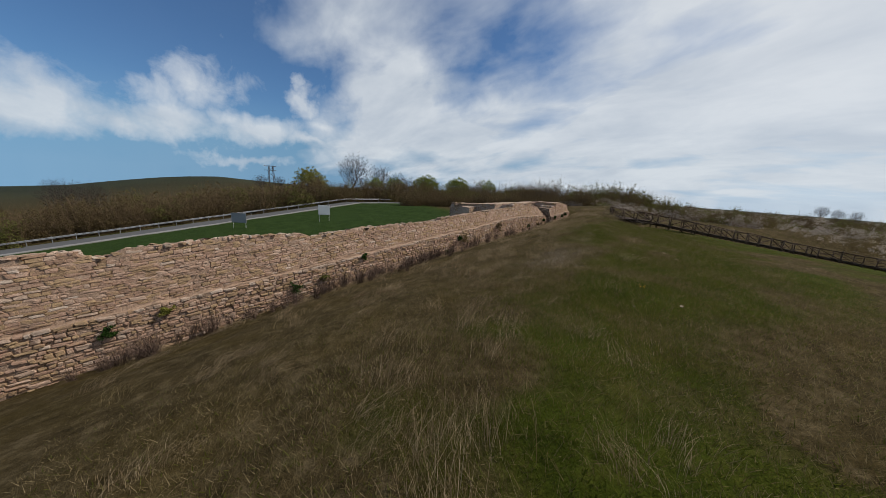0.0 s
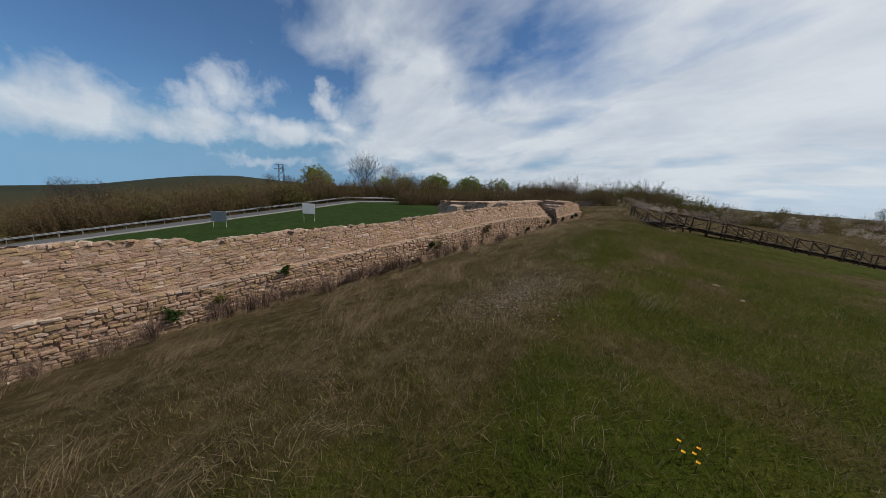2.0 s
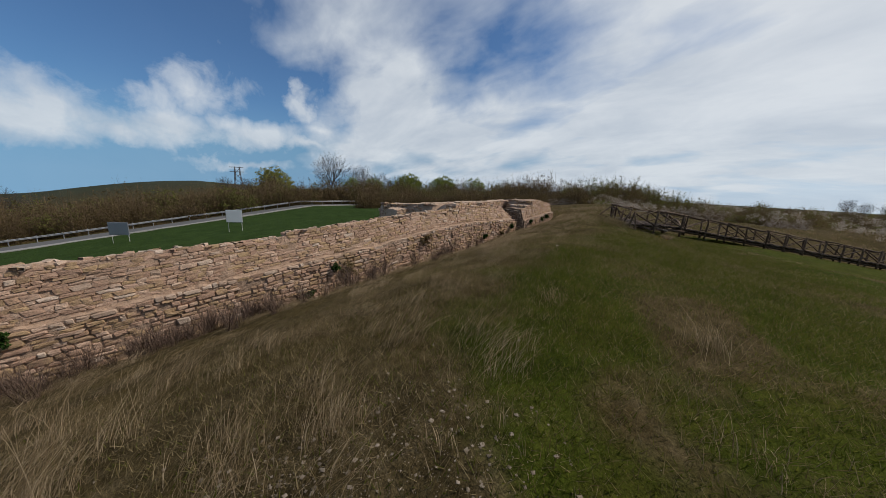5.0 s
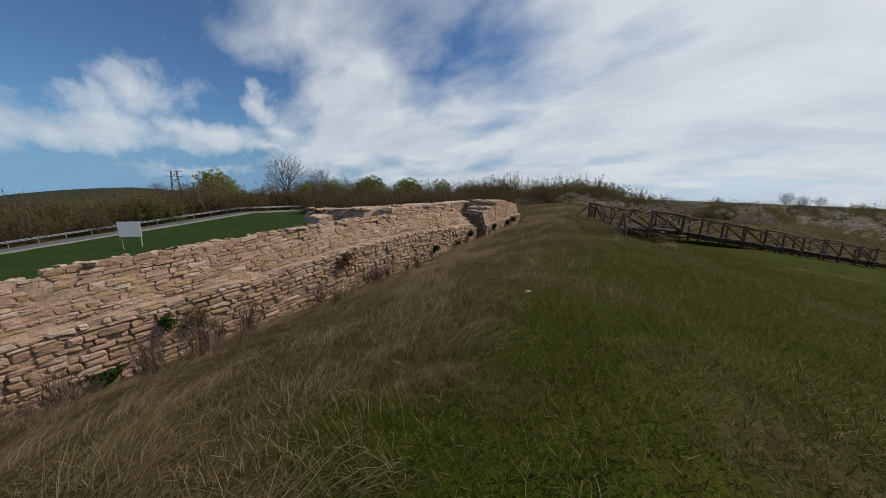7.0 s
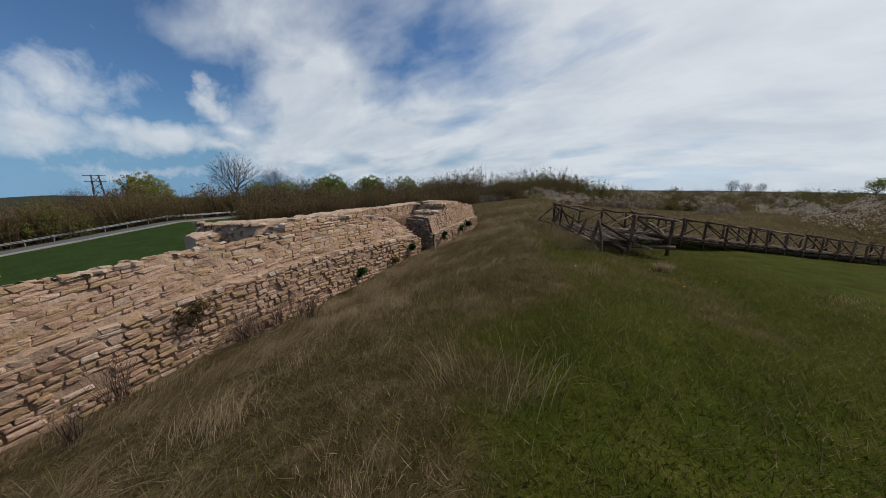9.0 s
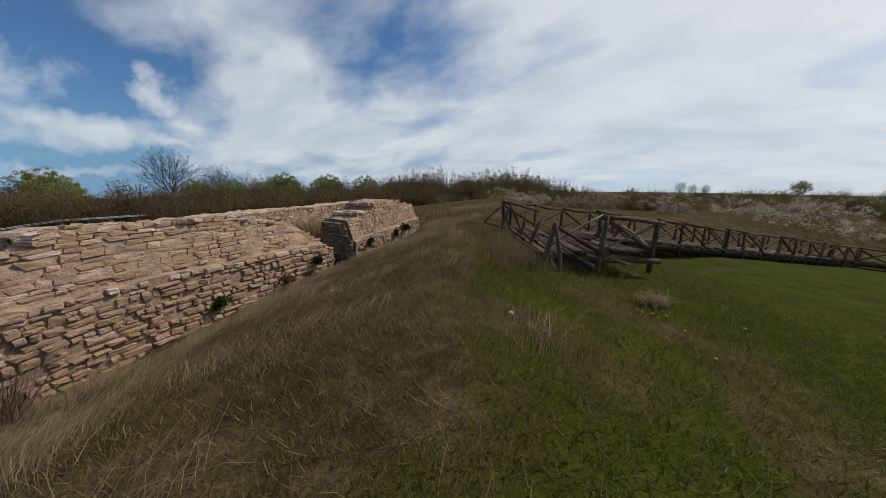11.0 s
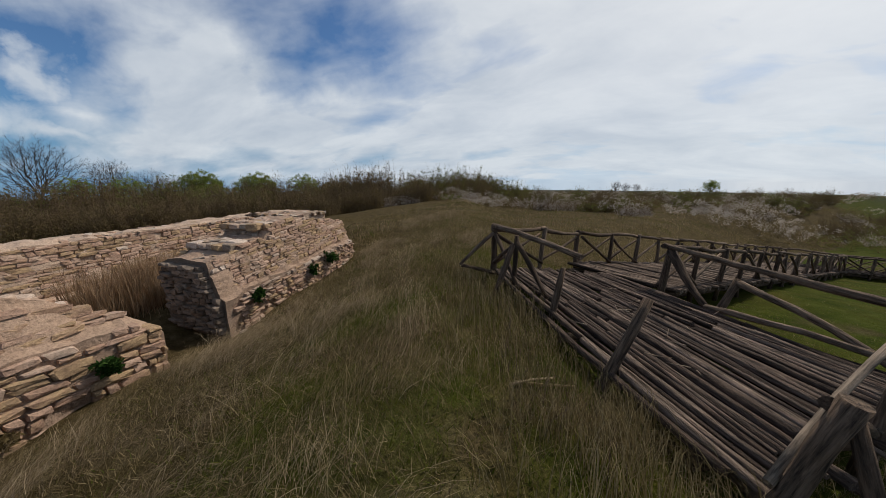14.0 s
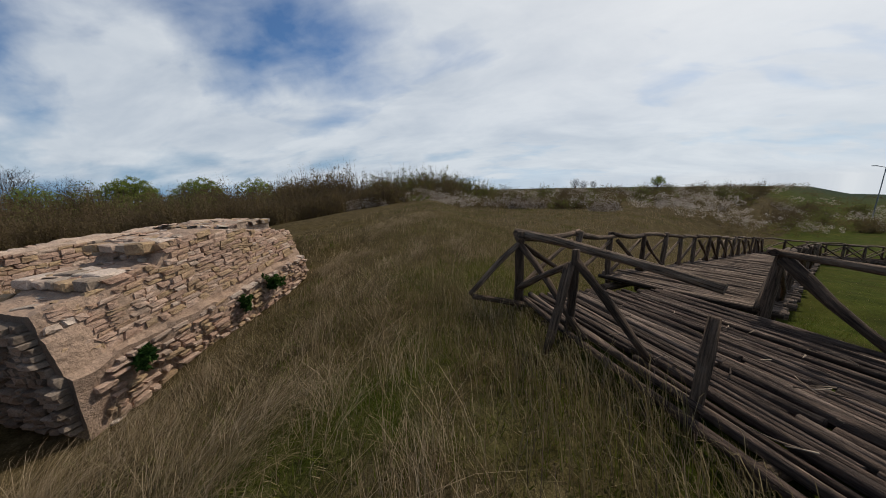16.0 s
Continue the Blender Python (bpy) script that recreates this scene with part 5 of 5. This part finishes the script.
def build_grass():
    g = np.random.RandomState(3)
    close = lambda x, y: 1 - 0.93 * step(2.4, 7.5, np.abs(x - np.interp(y, *CREST) - 0.6))
    p = scatter(1300000, 41, lambda x, y: np.clip(greenness(x, y), 0.12, 1) * np.clip(1 - 1.1 * bareness(x, y), 0.05, 1) * close(x, y) * off_things(x, y))
    turf("green_grass", "short green turf grass with uneven tufts", p, g.uniform(0.02, 0.075, len(p)) * (0.4 + 0.6 * close(p[:, 0], p[:, 1])), 0.0042, "green_blade", 1, 1.0)
    p = scatter(1050000, 42, lambda x, y: (1 - 0.5 * greenness(x, y)) * np.clip(1 - 1.1 * bareness(x, y), 0.06, 1) * close(x, y) * off_things(x, y))
    turf("dry_grass", "short dry brown grass", p, g.uniform(0.02, 0.10, len(p)) * (0.4 + 0.6 * close(p[:, 0], p[:, 1])), 0.0026, "dry_blade", 2, 1.2)

    # tussocks of long dead grass on the bank
    def tuss(n, seed, keep, hi, per, mat, name, label, spread=0.16, lean=1.0, area=None, wide=0.0021):
        c = scatter(n, seed, keep, *(area or (-6.2, 13, 1.5, 44)))
        q = np.random.RandomState(seed)
        pts = np.repeat(c, per, 0) + np.concatenate([q.normal(0, spread, (len(c) * per, 2)), np.zeros((len(c) * per, 1))], 1)
        pts[:, 2] = land(pts[:, 0], pts[:, 1])
        way = 1.75 + 0.9 * grain(c[:, 0], c[:, 1], 1.6, seed) + q.normal(0, 0.5, len(c))
        tall = 0.7 + 0.45 * grain(c[:, 0], c[:, 1], 1.1, seed + 1)
        free = off_things(pts[:, 0], pts[:, 1])
        pts = pts[free]
        blades(name, label, pts, hi * q.uniform(0.35, 1.15, len(pts)) * np.repeat(tall, per)[free], wide, mat, seed, lean, np.repeat(way, per)[free])

    bank = lambda x, y: step(1.4, -2.0, x - np.interp(y, *CREST) + 1.3 * grain(x, y, 1.3, 44) + 0.9 * step(18.3, 20.5, y) * (1 - step(23, 26, y))) * (0.35 + 0.65 * step(-0.2, 0.5, grain(x, y, 2.2, 15))) * (0.3 + 0.7 * step(11, 19, y)) * off_things(x, y)
    tuss(5200, 51, bank, 0.52, 90, "straw", "long_dry_grass", "long bleached dead grass leaning on the bank", 0.13, 1.5, wide=0.0015)
    tuss(4200, 52, bank, 0.36, 60, "dry_blade", "matted_grass", "matted brown grass on the slope", 0.16, 1.6, wide=0.0018)
    foot = lambda x, y: step(-3.6, -5.2, x) * step(2, 6, y) * off_things(x, y)
    tuss(1500, 53, foot, 0.32, 30, "dry_blade", "weeds", "brown dead weeds along the wall's foot", 0.2, 0.7)
    ahead = lambda x, y: step(28, 33, y) * step(3.5, 0.5, np.abs(x - np.interp(y, *CREST)) - 2) * off_things(x, y) * 0.8
    tuss(2200, 54, ahead, 0.28, 26, "dry_blade", "meadow_grass", "rough dry meadow grass over the rise", 0.2, 0.8)
    # rough meadow over the rise and past the walkway
    past = lambda x, y: np.maximum(step(0.3, 1.5, -(x - 1.2) * 0.75 + (y - 32.7) * 0.66 - 1.9), step(34, 37, y) * step(1.0, -1.0, x)) * (0.4 + 0.6 * step(-0.3, 0.5, grain(x, y, 2.4, 37))) * off_things(x, y)
    tuss(2200, 63, past, 0.36, 22, "dry_blade", "meadow_grass", "rough dry meadow grass past the walkway", 0.28, 0.8, (-9, 22, 33, 64), 0.005)
    tuss(1300, 64, past, 0.42, 16, "straw", "meadow_grass", "bleached tall grass past the walkway", 0.25, 0.7, (-9, 22, 33, 64), 0.004)
    tuss(900, 65, past, 0.26, 26, "green_blade", "meadow_grass", "green grass clumps in the dry meadow", 0.25, 0.7, (-9, 22, 33, 64), 0.005)
    green = lambda x, y: (0.15 + 0.85 * step(0.2, 0.6, grain(x, y, 1.5, 19))) * step(6.0, 2.5, np.abs(x - np.interp(y, *CREST) - 1.2)) * off_things(x, y)
    tuss(3200, 55, green, 0.15, 30, "green_blade", "green_tufts", "fresh green grass tufts in the turf", 0.12, 0.8)
    def edge(x, y):
        a = (NEAR_L - FAR_L).normalized()
        t, o = (x - FAR_L.x) * a.x + (y - FAR_L.y) * a.y, (x - FAR_L.x) * 0.89 + (y - FAR_L.y) * 0.46
        return (t > -1.0) * (t < 4.6) * step(-1.3, -0.5, o) * (o < 0.0) * 1.0
    tuss(26000, 56, edge, 0.46, 30, "dry_blade", "edge_grass", "dry grass leaning against the platform's edge", 0.12, 0.7)
    tuss(14000, 57, edge, 0.30, 26, "green_blade", "edge_grass", "dark green grass along the platform's edge", 0.12, 0.6)
    def under(x, y):
        a = (NEAR_R - NEAR_L).normalized()
        t, o = (x - NEAR_L.x) * a.x + (y - NEAR_L.y) * a.y, (x - NEAR_L.x) * a.y - (y - NEAR_L.y) * a.x
        return (t > -0.3) * (t < 2.2) * (o > -0.7) * (o < 0.12) * 1.0
    c = scatter(9000, 66, under, -0.5, 3.5, 28, 32)
    blades("edge_grass", "matted dead grass under the platform's end", c, 0.34 * np.random.RandomState(66).uniform(0.3, 1, len(c)), 0.002, "dry_blade", 66, 1.1)
    rusty = lambda x, y: edge(x, y) * step(-1.0, -0.5, -np.abs((x + 0.6) * 0.9 + (y - 30.6) * -0.4) * 0.6)
    tuss(5000, 67, rusty, 0.5, 18, "bramble", "dead_weeds", "reddish-brown dead weed stalks by the platform", 0.14, 0.6, wide=0.0018)
    q = np.random.RandomState(8)
    patch = lambda x, y: step(0.5, 0.9, grain(x, y, 1.1, 27)) * step(7, 4.5, np.abs(x - np.interp(y, *CREST) - 1.8)) * off_things(x, y)
    tuss(5000, 58, patch, 0.14, 34, "straw", "dry_tufts", "small bleached dry tufts in the turf", 0.13, 1.2)
    for k, (cx, cy) in enumerate(((2.0, 28.15), (2.12, 28.28))):
        m = 170
        pts = np.stack([cx + q.normal(0, 0.05, m), cy + q.normal(0, 0.05, m), np.zeros(m)], 1)
        pts[:, 2] = land(pts[:, 0], pts[:, 1])
        blades("dry_tuft", "pale tuft of dead grass on the lawn", pts, q.uniform(0.15, 0.36, m), 0.003, "straw", 70 + k, 0.9)
    q = np.random.RandomState(9)
    n = 6500
    pts = np.stack([q.uniform(-10.2, -8.8, n), q.uniform(30.2, 33.4, n), np.full(n, -1.6)], 1)
    pts[:, 2] = -1.25
    pts[: n // 2, 0], pts[: n // 2, 1] = q.normal(-9.1, 0.4, n // 2), q.normal(31.6, 0.4, n // 2)
    blades("reeds", "tall reddish-brown dead reeds in the gap", pts, q.uniform(0.9, 1.85, n), 0.005, "reed", 61, 0.22)


build_grass()


# ---- small things ----
def build_small():
    rng = random.Random(91)
    def pebble(x, y, s, label="pale limestone lump lying in the grass"):
        s *= 0.55
        bm = bmesh.new()
        bmesh.ops.create_icosphere(bm, subdivisions=2, radius=1)
        for v in bm.verts:
            k = 1 + 0.28 * noise.noise(v.co * 1.3 + Vector((x, y, 0)))
            v.co = Vector((v.co.x * s * k, v.co.y * s * 0.75 * k, v.co.z * s * 0.45 * k))
        me = bpy.data.meshes.new("stone")
        bm.to_mesh(me)
        bm.free()
        me.materials.append(M["pale" if s > 0.035 else "chips"])
        ob = new("stone", me)
        ob.location = (x, y, float(land(x, y)) + s * 0.12)
        ob.rotation_euler = (0, 0, rng.uniform(0, 6))
        tagged(ob, label, "stone", "loose stones")
    for x, y, s in ((5.5, 15.6, 0.11), (5.95, 14.98, 0.09), (1.02, 20.2, 0.08), (-2.73, 26.85, 0.10), (0.57, 26.32, 0.07), (6.8, 9.6, 0.07), (6.2, 8.9, 0.05)):
        pebble(x, y, s)
    for _ in range(90):
        pebble(rng.gauss(3.2, 0.45), rng.gauss(12.1, 0.8), 0.008 + 0.05 * rng.random() ** 5, "small pale stone chip on bare soil")

    # gravelly rubble showing through the turf
    q = np.random.RandomState(17)
    n = 9000
    c = np.stack([q.normal(3.2, 0.5, n), q.normal(12.1, 1.0, n), np.zeros(n)], 1)
    c[:, 2] = land(c[:, 0], c[:, 1])
    k = 0.004 + 0.016 * q.uniform(0, 1, n) ** 5
    a = q.uniform(0, 6.28, n)
    ring = [np.stack([np.cos(a + j * 1.571) * k * q.uniform(0.7, 1.3, n), np.sin(a + j * 1.571) * k * q.uniform(0.7, 1.3, n), k * q.uniform(0.0, 0.3, n)], 1) for j in range(4)]
    tip = np.stack([k * q.uniform(-0.3, 0.3, n), k * q.uniform(-0.3, 0.3, n), k * q.uniform(0.5, 0.9, n)], 1)
    v = np.stack([c + r for r in ring] + [c + tip], 1).reshape(-1, 3)
    i = np.arange(n) * 5
    tris = np.concatenate([np.stack([i + j, i + (j + 1) % 4, i + 4], 1) for j in range(4)])
    tagged(new("gravel", tri_mesh("gravel", v, tris, M["chips"])), "dusty stone chips strewn on bare soil", "gravel", kind="stuff")

    def ivy(x, y, z, s, mat, label):
        t = thing("wall_plant", label, "plant", (x, y, z), "plants on the wall")
        r2 = random.Random(int(y * 100))
        cs = [Vector((r2.uniform(-0.06, 0.1), r2.gauss(0, s * 0.45), r2.gauss(0, s * 0.4))) for _ in range(14)]
        lv, lt = leaves(r2, cs, s * 0.5, 30, 0.045)
        part("foliage", tri_mesh("foliage", lv, lt, M[mat]), t)
    for y, z, s, mat, label in ((6.9, -2.75, 0.28, "ivy", "dark green ivy clump growing from the stone joints"), (8.2, -2.55, 0.22, "olive_leaf", "dull green weed growing from the stone joints"), (10.3, -1.75, 0.16, "ivy", "dark green ivy clump growing from the stone joints"),
                                (1.2, -3.1, 0.2, "ivy", "dark green ivy clump growing from the stone joints"), (2.6, -2.7, 0.16, "willow_leaf", "yellow-green moss on the ledge"), (17.6, -1.35, 0.2, "ivy", "dark green ivy clump growing from the stone joints"), (16.6, -2.2, 0.2, "ivy", "dark green ivy clump growing from the stone joints"),
                                (22.0, -0.75, 0.32, "brown_leaf", "dead brown hanging weed on the wall"), (18.2, -1.5, 0.3, "dry_blade", "dead brown hanging weed on the wall"), (26.6, -0.95, 0.16, "ivy", "dark green ivy clump growing from the stone joints"), (29.3, -0.55, 0.13, "ivy", "dark green ivy clump growing from the stone joints"),
                                (31.6, -0.35, 0.14, "ivy", "dark green ivy clump growing from the stone joints"), (33.9, -0.1, 0.16, "ivy", "dark green ivy clump growing from the stone joints"), (33.2, -0.25, 0.12, "ivy", "dark green ivy clump growing from the stone joints"), (28.3, -0.9, 0.14, "brown_leaf", "dead brown hanging weed on the wall")):
        ivy(FACE + 0.1, y, z, s, mat, label)
    # leafless brush along the wall's foot
    r3 = random.Random(33)
    bush = []
    for k in range(4):
        v, f = [], []
        for _ in range(70):
            g, rr = r3.uniform(0, 6.28), r3.random() ** 0.7
            a = Vector((r3.uniform(-0.12, 0.12), r3.uniform(-0.12, 0.12), -0.05))
            b = Vector((math.cos(g) * rr * 0.5, math.sin(g) * rr * 0.6, r3.uniform(0.25, 0.85)))
            m = a.lerp(b, 0.55) + Vector((r3.uniform(-0.08, 0.08), r3.uniform(-0.08, 0.08), 0.08))
            w = Vector((-math.sin(g), math.cos(g), 0)) * 0.004
            i = len(v)
            v += [a - w, a + w, m + w, m - w, b]
            f += [(i, i + 1, i + 2, i + 3), (i + 3, i + 2, i + 4)]
            c = m + Vector((r3.uniform(-0.25, 0.25), r3.uniform(-0.25, 0.25), r3.uniform(0.0, 0.25)))
            v += [m, m + Vector((0.004, 0.003, 0.002)), c]
            f.append((i + 5, i + 6, i + 7))
        bush.append(mesh_of("branch_mass", v, f, M["bramble"]))
    for k in range(110):
        y = r3.uniform(0.5, 16) if k % 4 else r3.uniform(12, 24)
        x = r3.uniform(-6.0, -4.9) if k % 3 else r3.uniform(-5.0, -3.2)
        ob = new("dead_bush", bush[k % 4])
        q = r3.uniform(0.6, 1.15)
        ob.matrix_world = Matrix.LocRotScale((x, y, float(land(x, y))), Euler((0, r3.uniform(-0.1, 0.3), r3.uniform(0, 6.28))), (q, q, q))
        tagged(ob, "leafless brown bramble at the wall's foot", "bush", "brambles by the wall")
    # yellow flowers
    def flower(x, y):
        t = thing("flower", "small bright yellow wild flower in the grass", "flower", (x, y, float(land(x, y))), "yellow flowers")
        v, f = [(0, 0, 0.085)], []
        for k in range(8):
            a = 2 * math.pi * k / 8
            r = 0.016 if k % 2 else 0.011
            v.append((r * math.cos(a), r * math.sin(a), 0.092))
        f = [(0, 1 + k, 1 + (k + 1) % 8) for k in range(8)]
        part("bloom", mesh_of("bloom", v, f, M["petal"]), t)
        part("stalk", log_mesh("stalk", (0, 0, -0.02), (0, 0, 0.085), 0.003, 0.002, M["green_blade"], rng, 4), t)
    for x, y in ((6.09, 9.96), (6.12, 9.9), (6.04, 9.92), (6.1, 10.03), (6.0, 10.0), (4.4, 11.2), (1.85, 27.5), (1.95, 27.55), (2.0, 27.45), (2.1, 27.62), (1.8, 27.6), (2.2, 27.2), (2.3, 26.6), (2.9, 27.9)):
        flower(x, y)
    # a peeled stick by the platform
    for a, b in (((-0.75, 29.45), (-0.3, 29.6)), ((-0.78, 29.4), (-0.45, 29.65))):
        za, zb = float(land(*a)), float(land(*b))
        ob = new("stick", log_mesh("stick", (*a, za + 0.03), (*b, zb + 0.05), 0.012, 0.008, M["straw"], rng, 6))
        tagged(ob, "pale peeled stick lying in the grass", "stick", "loose sticks")


build_small()
